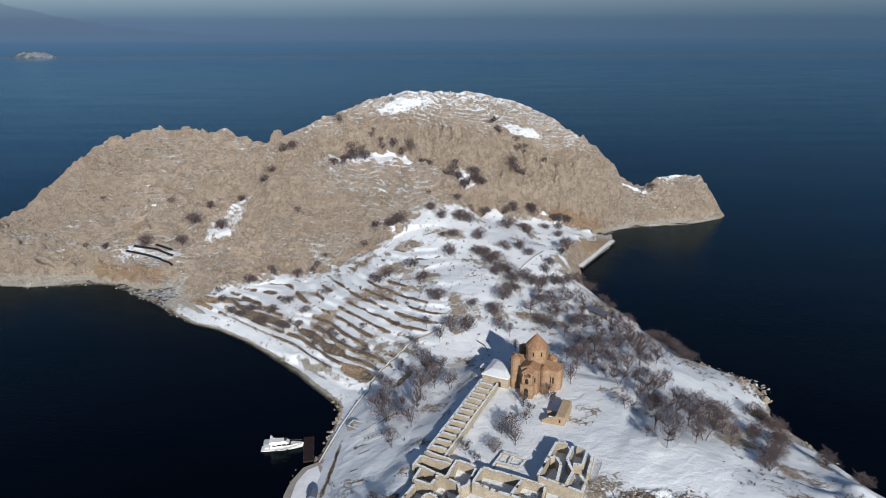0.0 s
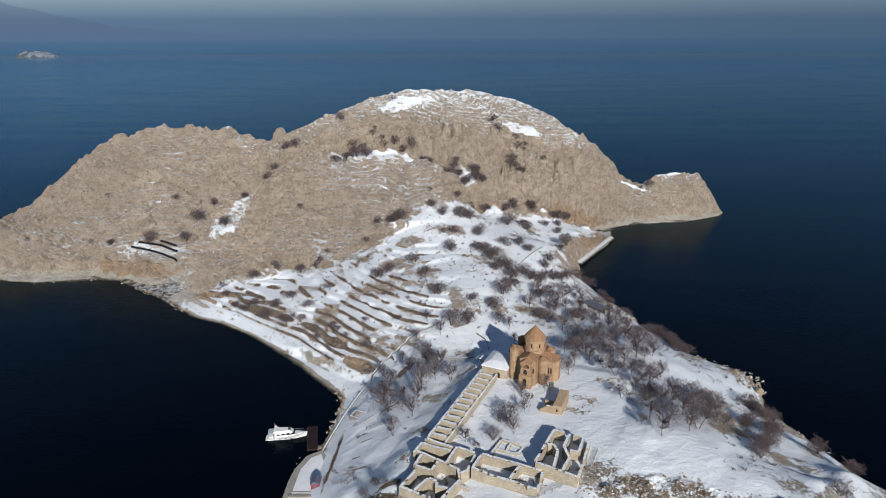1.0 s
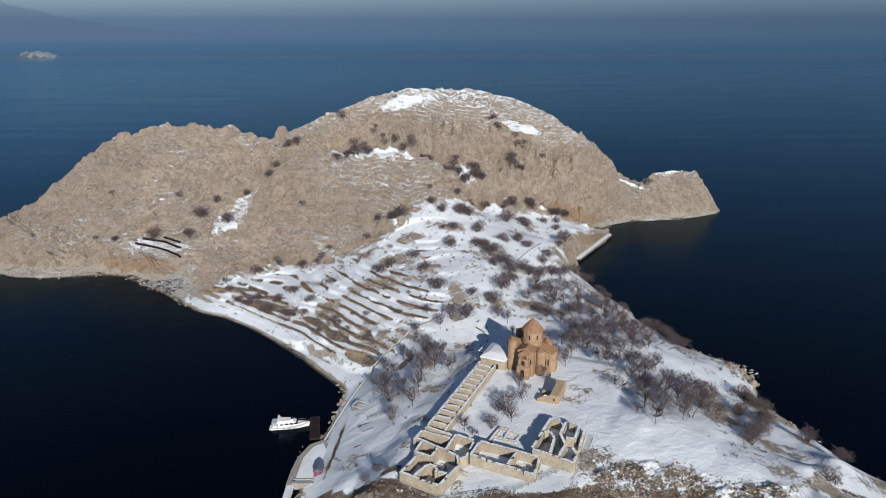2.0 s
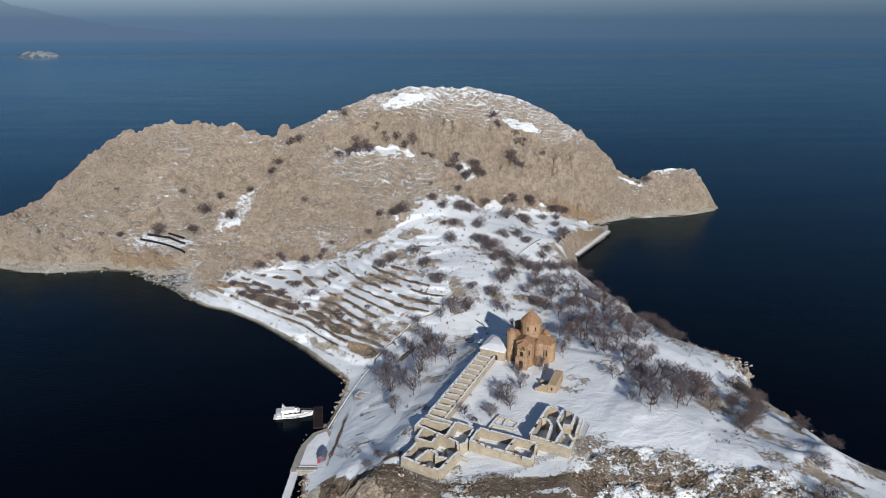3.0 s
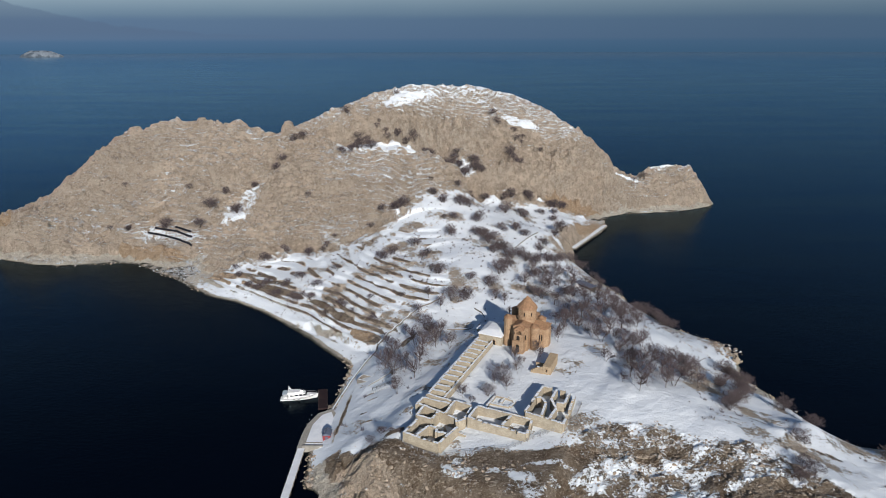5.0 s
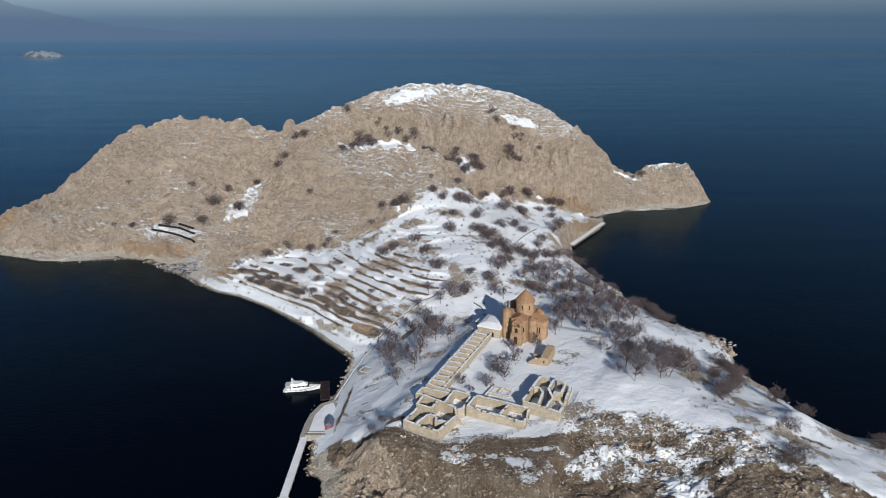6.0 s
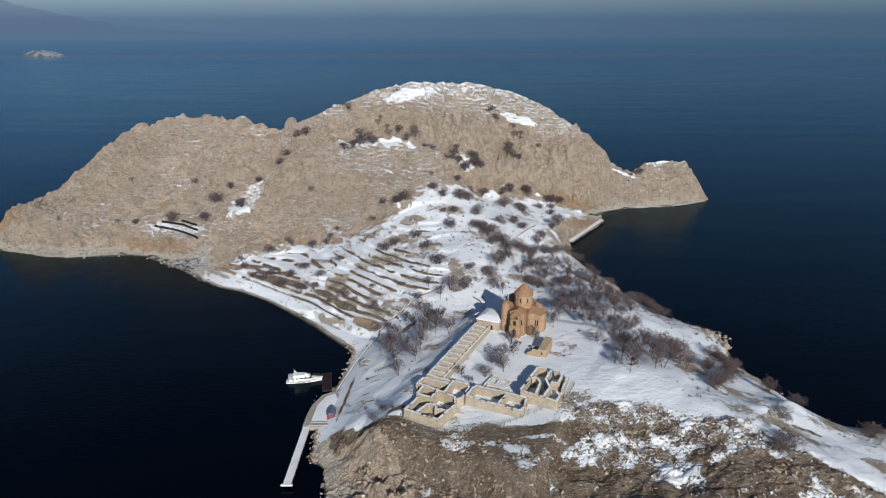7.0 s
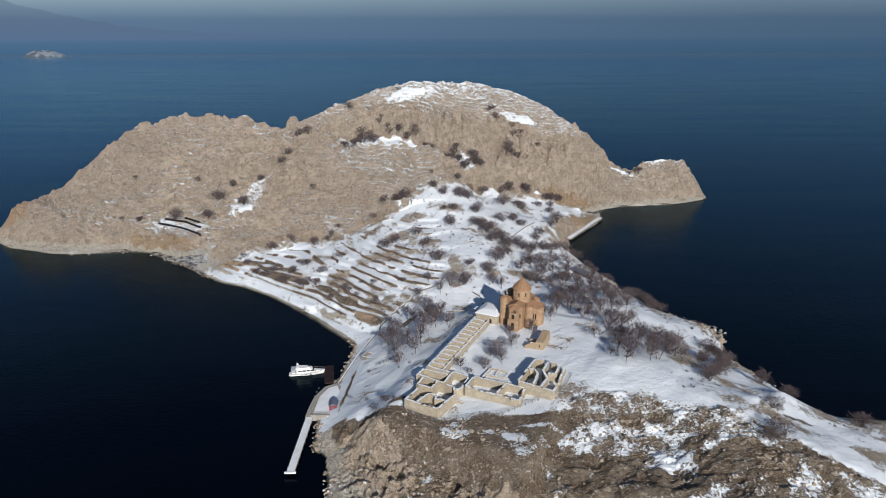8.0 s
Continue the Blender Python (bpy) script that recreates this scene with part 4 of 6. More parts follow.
def make_church():
    at = precinct(17.6, 56.2)
    g = 19.6
    ob = thing("church", (*at, g), "red sandstone church with a conical dome and bell porch", "church", "", RUIN_TURN)
    foot = -2.5
    part("core", box(-5.6, -5.4, foot, 5.6, 5.4, 9.2, 0.05), TUFF, ob)
    # four arms of the cross plan, with corner turrets between them
    part("south_arm", box(-3.1, -7.9, foot, 3.1, -5.3, 9.6, 0.06), TUFF, ob)
    part("north_arm", box(-3.1, 5.3, foot, 3.1, 7.9, 9.6, 0.06), TUFF, ob)
    part("east_arm", prism([(5.5, -3.4), (8.4, -3.4), (9.9, -1.5), (9.9, 1.5), (8.4, 3.4), (5.5, 3.4)], foot, 8.2), TUFF, ob)
    part("west_arm", prism([(-5.5, -3.4), (-5.5, 3.4), (-8.6, 3.4), (-9.2, 1.5), (-9.2, -1.5), (-8.6, -3.4)], foot, 8.8), TUFF, ob)
    part("south_roof", gable(-3.1, -7.9, 3.1, -2.5, 9.6, 1.5, False), TUFF_ROOF, ob)
    part("north_roof", gable(-3.1, 2.5, 3.1, 7.9, 9.6, 1.5, False), TUFF_ROOF, ob)
    part("east_roof", gable(2.5, -3.4, 9.2, 3.4, 8.2, 2.0, True), TUFF_ROOF, ob)
    part("west_roof", gable(-8.8, -3.4, -2.5, 3.4, 8.8, 1.8, True), TUFF_ROOF, ob)
    for sx in (-1, 1):
        for sy in (-1, 1):
            west = sx < 0
            out = polygon(12, 1.75, 15, sx * (6.3 if west else 5.0), sy * 4.7)
            top = 11.6 if west else 9.4
            turret = part("corner_turret", prism(out, foot, top), TUFF, ob)
            part("turret_roof", cone_roof(out, top + 0.12, (sx * (6.3 if west else 4.6), sy * 4.5, top + 1.3), 1.06), TUFF_ROOF, turret)
    # the drum with its arcade, and the dome
    ring = polygon(16, 3.75, 11.25)
    drum = part("drum", prism(ring, 7.0, 15.2), TUFF, ob)
    part("base_band", prism(polygon(16, 3.98, 11.25), 10.9, 11.25), TUFF, drum)
    part("cornice", prism(polygon(16, 4.0, 11.25), 14.75, 15.2), TUFF, drum)
    dome = part("dome_roof", cone_roof(ring, 15.45, (0, 0, 20.1), 1.1), TUFF_ROOF, ob)
    for k in range(16):
        a = math.radians(11.25 + 22.5 * k)
        part("roof_rib", tube([(4.05 * math.cos(a), 4.05 * math.sin(a), 15.53), (0.15 * math.cos(a), 0.15 * math.sin(a), 20.0)], [0.09, 0.05], 4), TUFF_ROOF, dome)
    part("finial", tube([(0, 0, 19.9), (0, 0, 20.5)], [0.14, 0.1], 6), TUFF, dome)
    for k in range(8):
        a = 45 * k
        r = 3.75 * math.cos(radians(11.25))
        opening(ob, "drum_window", 0.55, 1.7, (r * math.cos(radians(a)), r * math.sin(radians(a)), 12.5), a + 90)
    # bell porch before the south arm
    part("bell_porch", box(-2.3, -10.9, foot, 2.3, -7.8, 4.7, 0.06), TUFF, ob)
    part("porch_storey", box(-1.9, -10.5, 4.65, 1.9, -7.8, 7.3, 0.05), TUFF, ob)
    for sx in (-1, 1):
        for sy in (-10.1, -8.3):
            part("belfry_column", tube([(sx * 1.4, sy, 7.3), (sx * 1.4, sy, 9.1)], [0.26, 0.24], 8), TUFF, ob)
    out = [(-1.9, -10.5), (1.9, -10.5), (1.9, -7.8), (-1.9, -7.8)]
    part("belfry_roof", cone_roof(out, 9.35, (0, -9.15, 10.7), 1.02), TUFF_ROOF, ob)
    opening(ob, "doorway", 1.5, 3.2, (0, -10.95, 0.2), 0)
    opening(ob, "porch_arch", 1.3, 2.0, (0, -10.55, 5.0), 0)
    for x in (-2.2, 2.2):
        opening(ob, "south_window", 0.5, 2.0, (x, -7.95, 4.6), 0)
    for y in (-0.8, 0.8):
        opening(ob, "east_window", 0.5, 1.8, (9.95, y, 4.2), 90)
    for x in (6.6, 7.6):
        opening(ob, "niche", 0.55, 2.6, (x, -3.45, 3.2), 0)
    # carved vine frieze and the lower relief course
    for z in (6.6, 4.0):
        part("carved_band", box(3.12, -7.97, z, -3.12, -7.86, z + 0.4), TUFF, ob)
        part("carved_band", box(5.6, -3.47, z, 8.35, -3.36, z + 0.4), TUFF, ob)
    return ob


make_church()


def make_annex():
    """The low snow-roofed hall joined to the church's west end."""
    z = 19.0
    ob = thing("west_hall", (*precinct(0, 48.3), z), "low stone hall with a smooth snow-covered hipped roof", "building", "", RUIN_TURN)
    part("wall", box(-0.4, 0.2, -2.5, 9.6, 12.6, 3.9, 0.05), RUIN_STONE, ob)
    bm = bmesh.new()
    low = [(-0.7, -0.1), (9.9, -0.1), (9.9, 13.0), (-0.7, 13.0)]
    rim, lip = [bm.verts.new((x, y, 3.95)) for x, y in low], [bm.verts.new((x, y, 4.25)) for x, y in low]
    top = [bm.verts.new((x, y, z)) for x, y, z in ((1.9, 3.6, 5.25), (7.3, 3.6, 5.25), (7.3, 9.6, 5.25), (1.9, 9.6, 5.25))]
    bm.faces.new(rim[::-1])
    bm.faces.new(top)
    for k in range(4):
        j = (k + 1) % 4
        bm.faces.new((rim[k], rim[j], lip[j], lip[k]))
        bm.faces.new((lip[k], lip[j], top[j], top[k]))
    bmesh.ops.bevel(bm, geom=bm.edges[:], offset=0.12, segments=2, affect="EDGES")
    part("roof", bm, ROOF_SNOW, ob, "thick smooth snow", smooth=False)
    part("eave", box(-0.65, -0.1, 3.6, 9.85, 12.95, 3.88), RUIN_STONE, ob)
    opening(ob, "doorway", 1.0, 2.0, (6.4, 0.15, 0.2), 0)
    part("lean_to", box(-4.6, 8.6, -2.0, -1.4, 11.6, 1.6, 0.05), RUIN_STONE, ob)
    part("lean_to_roof", box(-4.8, 8.4, 1.6, -1.2, 11.8, 1.9, 0.1), ROOF_SNOW, ob)
    return ob


make_annex()


def make_chapel():
    """The ruined chapel south-east of the church."""
    stone = make_masonry("ochre_stone", (0.36, 0.27, 0.175), (0.44, 0.34, 0.23), 0.4, snow=False)
    ob = thing("ruined_chapel", (*precinct(31.8, 36.0), 19.8), "ruined ochre stone chapel with a sloping roof stub", "ruin", "", RUIN_TURN)
    ob.scale = (0.88, 0.88, 0.88)
    bm = bmesh.new()
    pts = [(0.0, -4.0, 3.4), (3.6, -4.0, 3.4), (3.6, 6.6, 5.0), (0.0, 6.6, 5.0)]
    low, top = [bm.verts.new((x, y, -2)) for x, y, z in pts], [bm.verts.new(p) for p in pts]
    bm.faces.new(low[::-1])
    bm.faces.new(top)
    for k in range(4):
        bm.faces.new((low[k], low[(k + 1) % 4], top[(k + 1) % 4], top[k]))
    bmesh.ops.bevel(bm, geom=bm.edges[:], offset=0.12, segments=1, affect="EDGES")
    part("standing_bay", bm, stone, ob)
    for k, z in enumerate((2.9, 2.5, 2.2, 1.9, 1.3, 0.7)):
        part("broken_wall", box(-0.02 - 0.85 * k, -4.0, -2, -0.87 - 0.85 * k, -3.1, z, 0.05), stone, ob)
    part("back_wall", box(-4.6, 1.4, -2, -0.02, 2.2, 1.6, 0.08), stone, ob)
    part("snow_patch", box(-2.6, -3.95, 2.35, -1.2, -3.15, 2.62, 0.12), ROOF_SNOW, ob, "small cap of snow")
    opening(ob, "window", 0.5, 1.2, (1.8, -4.05, 1.0), 0)
    return ob


make_chapel()


# ---- harbour ----
CONCRETE = make_plain("weathered_concrete", (0.30, 0.28, 0.25), (0.38, 0.36, 0.32), 1.2, 0.9)
DARK_WOOD = make_plain("wet_dark_timber", (0.06, 0.05, 0.042), (0.10, 0.085, 0.07), 2.0, 0.8)
RED_PAINT = make_plain("red_paint", (0.26, 0.045, 0.05), (0.20, 0.04, 0.045), 1.5, 0.5)
BLUE_ROOF = make_plain("slate_blue_sheet", (0.10, 0.12, 0.17), (0.13, 0.15, 0.20), 1.5, 0.5)
WHITE_GEL = make_plain("white_gelcoat", (0.80, 0.80, 0.79), (0.76, 0.76, 0.76), 0.8, 0.3, 0.0, 0.05)
DARK_GLASS = make_plain("tinted_glass", (0.012, 0.015, 0.02), (0.02, 0.024, 0.03), 1.0, 0.08, 0.0, 0.0)
BLUE_GREY = make_plain("grey_blue_canvas", (0.36, 0.42, 0.47), (0.44, 0.50, 0.55), 1.0, 0.8)
MAROON = make_plain("maroon_deck_paint", (0.02, 0.011, 0.012), (0.028, 0.014, 0.014), 0.8, 0.7)
STEEL = make_plain("grey_steel", (0.22, 0.22, 0.23), (0.30, 0.30, 0.31), 2.0, 0.6, 0.2)


DRY_WALL = make_masonry("grey_dry_stone", (0.17, 0.155, 0.14), (0.25, 0.225, 0.195), 0.4, snow=True)


def make_pier():
    ob = thing("pier", (-84.0, -38.5, 0), "long straight pier with a snow-covered deck on piles", "pier")
    for k in range(8):
        y0, y1 = -4.05 * k, -4.05 * (k + 1)
        part("deck_slab", box(-1.4, y1 + 0.04, 1.15, 1.4, y0, 1.5, 0.04), CONCRETE, ob)
        part("snow_cover", box(-1.2, y1, 1.5, 1.25, y0, 1.62), ROOF_SNOW, ob, "packed snow on the deck")
        for x in (-1.1, 1.1):
            part("pile", tube([(x, y0 - 2.1, -3), (x, y0 - 2.1, 1.16)], [0.22, 0.22], 8), DARK_WOOD, ob)
    part("end_beam", box(-1.9, -33.1, 1.1, 1.9, -32.45, 1.7, 0.05), WHITE_GEL, ob, "white-painted end beam")
    for k in range(9):
        part("bollard", tube([(-1.28, -3.7 * k - 0.8, 1.5), (-1.28, -3.7 * k - 0.8, 1.95)], [0.12, 0.16], 6), STEEL, ob)
    return ob


make_pier()


def make_quay():
    ob = thing("quay", (0, 0, 0), "concrete landing quay covered with snow", "quay")
    rim = [(-85.6, -38.6), (-85.4, -30), (-84.6, -23.5), (-81.9, -16.2), (-77.2, -13.0), (-74.6, -17), (-73.8, -25), (-73.6, -38.6)]
    inner = [(-83.0, -37.2), (-82.6, -24.2), (-80.2, -17.6), (-77.0, -15.4), (-75.6, -19), (-75.0, -26), (-74.8, -37.2)]
    part("deck", prism(rim, -2.0, 1.7), CONCRETE, ob)
    part("snow_cover", prism(inner, 1.69, 1.86), ROOF_SNOW, ob, "trodden snow")
    part("parapet", box(-83.6, -38.5, 1.7, -73.8, -37.3, 2.3, 0.05), CONCRETE, ob)
    part("kerb", box(-83.4, -36.0, 1.7, -75.8, -35.4, 2.0, 0.04), CONCRETE, ob)
    for k in range(7):
        x, y = -85.2 + 0.09 * k * k * 0.35, -36.5 + 3.1 * k
        part("bollard", tube([(x, y, 1.7), (x, y, 2.25)], [0.13, 0.17], 6), STEEL, ob)
    return ob


make_quay()


def make_kiosk():
    ob = thing("kiosk", (-75.6, -33.0, 1.7), "small red ticket kiosk with a slate-blue roof", "kiosk")
    part("wall", box(-1.4, -1.7, 0, 1.4, 1.9, 2.5, 0.03), RED_PAINT, ob)
    part("roof", gable(-1.4, -1.7, 1.4, 1.9, 2.5, 1.0, False, 0.25), BLUE_ROOF, ob)
    part("door", box(-0.45, -1.76, 0.02, 0.45, -1.69, 1.95), BLUE_ROOF, ob)
    part("counter", box(1.38, -1.0, 1.0, 1.6, 0.9, 1.1), CONCRETE, ob)
    part("awning_post", tube([(1.55, -1.5, 0), (1.55, -1.5, 2.3)], [0.05, 0.05], 6), STEEL, ob)
    return ob


make_kiosk()


def make_pontoon():
    ob = thing("landing_stage", (-82.4, -3.6, 0), "dark maroon floating landing stage beside the quay", "pontoon", "", 10)
    part("float", box(-1.9, -7.4, -0.5, 1.9, 7.6, 0.55, 0.08), MAROON, ob)
    for k in range(6):
        part("plank_deck", box(-1.8, -7.3 + 2.46 * k, 0.55, 1.8, -4.9 + 2.46 * k, 0.62), MAROON, ob)
    for x in (-1.8, 1.8):
        for y in (-5.6, 0, 5.6):
            part("mooring_post", tube([(x, y, 0.5), (x, y, 1.2)], [0.1, 0.1], 6), DARK_WOOD, ob)
    return ob


make_pontoon()


def make_yacht():
    ob = thing("motor_yacht", (-91.6, -2.4, 0), "white motor yacht with a flybridge and dark windows", "boat", "", 7.0)
    L = 14.4

    def hull_section(s):
        # half-beam at deck and waterline, deck height, keel
        taper = max(0.02, 1 - max(0, (s - 0.45) / 0.55) ** 2.2)
        return 2.15 * taper * (0.9 + 0.1 * min(1, s * 5)), 1.7 * taper, 1.15 + 0.75 * s ** 2, -0.7 + 0.5 * s ** 4
    bm, rings = bmesh.new(), []
    for k in range(13):
        s = k / 12
        deck, water, high, keel = hull_section(s)
        x, rake = -L / 2 + L * s * 0.93, L * 0.07 * s
        rings.append([bm.verts.new(p) for p in ((x + rake, -deck, high), (x + rake * 0.5, -water, 0.15), (x, 0, keel), (x + rake * 0.5, water, 0.15), (x + rake, deck, high))])
    for p, q in zip(rings[:-1], rings[1:]):
        for j in range(4):
            bm.faces.new((p[j], p[j + 1], q[j + 1], q[j]))
        bm.faces.new((p[0], q[0], q[4], p[4]))
    bm.faces.new(rings[0])
    bm.faces.new(rings[-1][::-1])
    hull = part("hull", bm, WHITE_GEL, ob)
    part("rubbing_strake", tube([(-L / 2, -2.0, 1.0), (0, -2.18, 1.15), (3.6, -1.75, 1.45), (6.6, -0.3, 1.8)], [0.07] * 4, 6), STEEL, hull)

    def deckhouse(name, x0, x1, w0, w1, z0, z1, lean_front, lean_back, mat):
        bm = bmesh.new()
        low = [(x0, -w0, z0), (x1, -w1, z0), (x1, w1, z0), (x0, w0, z0)]
        top = [(x0 + lean_back, -w0 * 0.9, z1), (x1 - lean_front, -w1 * 0.8, z1), (x1 - lean_front, w1 * 0.8, z1), (x0 + lean_back, w0 * 0.9, z1)]
        a, b = [bm.verts.new(p) for p in low], [bm.verts.new(p) for p in top]
        bm.faces.new(a[::-1])
        bm.faces.new(b)
        for k in range(4):
            bm.faces.new((a[k], a[(k + 1) % 4], b[(k + 1) % 4], b[k]))
        return part(name, bm, mat, ob)
    deckhouse("saloon", -4.6, 3.4, 1.75, 1.35, 1.15, 2.95, 1.7, 0.2, WHITE_GEL)
    for x0, x1 in ((-3.9, -2.5), (-2.2, -0.7), (-0.4, 0.9), (1.15, 2.6)):
        w0, w1 = 1.76 - 0.045 * (x0 + 4.6), 1.76 - 0.045 * (x1 + 4.6)
        deckhouse("saloon_window", x0, x1, w0 + 0.04, w1 + 0.04, 1.98, 2.52, 0.16, 0.1, DARK_GLASS)
    for x in (-2.6, -0.6, 1.4):
        part("porthole", box(x - 0.45, -2.16, 0.62, x + 0.45, -2.0, 0.86, 0.05), DARK_GLASS, hull)
    canopy = part("canopy", box(-7.0, -1.6, 3.05, -4.7, 1.6, 3.13, 0.03), BLUE_GREY, ob, "pale grey-blue canvas awning")
    for x in (-6.9, -5.0):
        for sy in (-1.5, 1.5):
            part("awning_pole", tube([(x, sy, 1.2), (x, sy, 3.06)], [0.035, 0.035], 5), STEEL, canopy)
    deckhouse("flybridge", -4.9, 1.4, 1.7, 1.35, 2.95, 3.6, 0.7, 0.0, WHITE_GEL)
    deckhouse("windscreen", 0.2, 1.15, 1.1, 1.0, 3.6, 4.1, 0.5, 0.1, DARK_GLASS)
    deckhouse("foredeck_trunk", 3.3, 5.6, 1.15, 0.6, 1.45, 1.95, 0.5, 0.0, WHITE_GEL)
    part("radar_arch", tube([(-3.6, -1.5, 3.5), (-4.3, -1.3, 4.7), (-4.3, 1.3, 4.7), (-3.6, 1.5, 3.5)], [0.13, 0.12, 0.12, 0.13], 6), WHITE_GEL, ob)
    part("mast", tube([(-4.3, 0, 4.7), (-4.5, 0, 6.2)], [0.06, 0.03], 6), WHITE_GEL, ob)
    part("radar", tube([(-4.3, 0, 4.82), (-4.3, 0, 5.1)], [0.35, 0.33], 12), WHITE_GEL, ob)
    for sy in (-1, 1):
        part("bow_rail", tube([(0.5, sy * 1.95, 2.1), (3.5, sy * 1.6, 2.4), (5.6, sy * 0.85, 2.6), (6.7, 0, 2.75)], [0.035] * 4, 5), STEEL, ob)
    for x in (1.2, 2.4, 3.6, 4.8):
        for sy in (-1, 1):
            y = sy * (1.95 if x < 2 else 2.0 - 0.25 * (x - 1.2))
            part("stanchion", tube([(x, y, 1.2), (x, y, 2.3)], [0.03, 0.03], 5), STEEL, ob)
    part("swim_platform", box(-8.0, -1.7, 0.3, -7.0, 1.7, 0.45, 0.04), WHITE_GEL, ob)
    part("cockpit_seat", box(-6.6, -1.5, 1.15, -5.2, 1.5, 1.65, 0.08), WHITE_GEL, ob)
    return ob


make_yacht()


def ribbon(name, points, width, rise, mat, label, category, wall_height=0.0, kind="structure"):
    """A strip of path or low wall that follows the ground through plan points."""
    line = along([(x, y) for x, y in points], 1.5)
    bm, rows = bmesh.new(), []
    for k, p in enumerate(line):
        a, b = line[max(k - 1, 0)], line[min(k + 1, len(line) - 1)]
        d = (b - a) / np.linalg.norm(b - a)
        n = np.array([-d[1], d[0]]) * width / 2
        q, r = p + n, p - n
        z = height_at(*p) + rise
        rows.append([bm.verts.new(c) for c in ((*q, z - 2.0 - wall_height), (*q, z), (*r, z), (*r, z - 2.0 - wall_height))])
    for p, q in zip(rows[:-1], rows[1:]):
        for j in range(3):
            bm.faces.new((p[j], p[j + 1], q[j + 1], q[j]))
    bm.faces.new(rows[0])
    bm.faces.new(rows[-1][::-1])
    mesh = bpy.data.meshes.new(name)
    bmesh.ops.recalc_face_normals(bm, faces=bm.faces)
    bm.to_mesh(mesh)
    bm.free()
    mesh.materials.append(mat)
    return tagged(new(name, mesh), label, category, kind=kind)


ribbon("retaining_wall", [(-77.0, -13.5), (-75.2, -4), (-72.4, 7.5), (-68.4, 21), (-59.6, 42), (-46.5, 59.5), (-36, 66)], 0.6, 0.7, DRY_WALL, "low pale stone wall along the shore path", "wall")
ribbon("retaining_wall", [(-64, -4), (-58, -1), (-52, 3)], 0.5, 0.4, DRY_WALL, "low pale stone wall along the shore path", "wall")


ribbon("garden_wall", [(-18.5, 56), (-15.2, 52), (-14.0, 47.5), (-14.2, 43.5)], 0.6, 0.7, DRY_WALL, "low curved dry-stone garden wall in snow", "wall")
ribbon("garden_wall", [(-32, 37), (-26, 36), (-20.6, 33.4)], 0.6, 0.6, DRY_WALL, "low curved dry-stone garden wall in snow", "wall")
ribbon("garden_wall", [(26, 161.5), (16, 146), (8.2, 131)], 0.7, 0.6, DRY_WALL, "low curved dry-stone garden wall in snow", "wall")


def make_landing_hut():
    z = height_at(-66, 4)
    ob = thing("landing_ruin", (-66.0, 3.5, z), "roofless square stone hut above the landing", "ruin", "", -28)
    for x0, y0, x1, y1, h in ((-2.6, -2.2, 2.6, -1.5, 0.7), (-2.6, -1.48, -1.9, 2.2, 1.0), (1.9, -1.48, 2.6, 2.2, 0.6), (-1.88, 1.5, 1.88, 2.2, 1.1)):
        part("wall", box(x0, y0, -1.5, x1, y1, h, 0.08), DRY_WALL, ob)
    a, b = np.array([-61.6, -8.4]), np.array([-52.5, -8.3])
    rail = thing("handrail", (0, 0, 0), "dark timber handrail beside the steps", "railing")
    pts = [a + (b - a) * k / 6 for k in range(7)]
    tops = [(x, y, height_at(x, y)) for x, y in pts]
    for x, y, z in tops:
        part("post", box(x - 0.08, y - 0.08, z - 0.4, x + 0.08, y + 0.08, z + 1.2), DARK_WOOD, rail)
    for p, q in zip(tops[:-1], tops[1:]):
        for h in (0.6, 1.1):
            part("rail", tube([(p[0], p[1], p[2] + h), (q[0], q[1], q[2] + h)], [0.06, 0.06], 4), DARK_WOOD, rail)
    steps = thing("stone_steps", (0, 0, 0), "worn stone steps climbing from the shore path", "steps")
    for k in range(12):
        p = a + (b - a) * k / 11 + np.array([0, -1.6])
        z = height_at(*p)
        part("step", box(p[0] - 0.4, p[1] - 0.9, z - 0.5, p[0] + 0.4, p[1] + 0.9, z + 0.14, 0.03), DRY_WALL, steps)


make_landing_hut()


def make_fence():
    posts = along([(-47.8, -55.5), (-46, -58.4), (-40.0, -62.6), (-35.3, -64.3), (-24.9, -64.0), (-13.6, -63.0), (-5.5, -58.6), (3.8, -54.3), (9.9, -48.2), (13.2, -41)], 2.6)
    ob = thing("fence", (0, 0, 0), "grey post-and-rail fence round the ruins", "fence")
    tops = [(x, y, height_at(x, y)) for x, y in posts]
    for x, y, z in tops:
        part("post", box(x - 0.09, y - 0.09, z - 0.4, x + 0.09, y + 0.09, z + 1.25), STEEL, ob)
    for p, q in zip(tops[:-1], tops[1:]):
        for h in (0.45, 0.82, 1.18):
            part("rail", tube([(p[0], p[1], p[2] + h), (q[0], q[1], q[2] + h)], [0.045, 0.045], 4), STEEL, ob)
    return ob


make_fence()


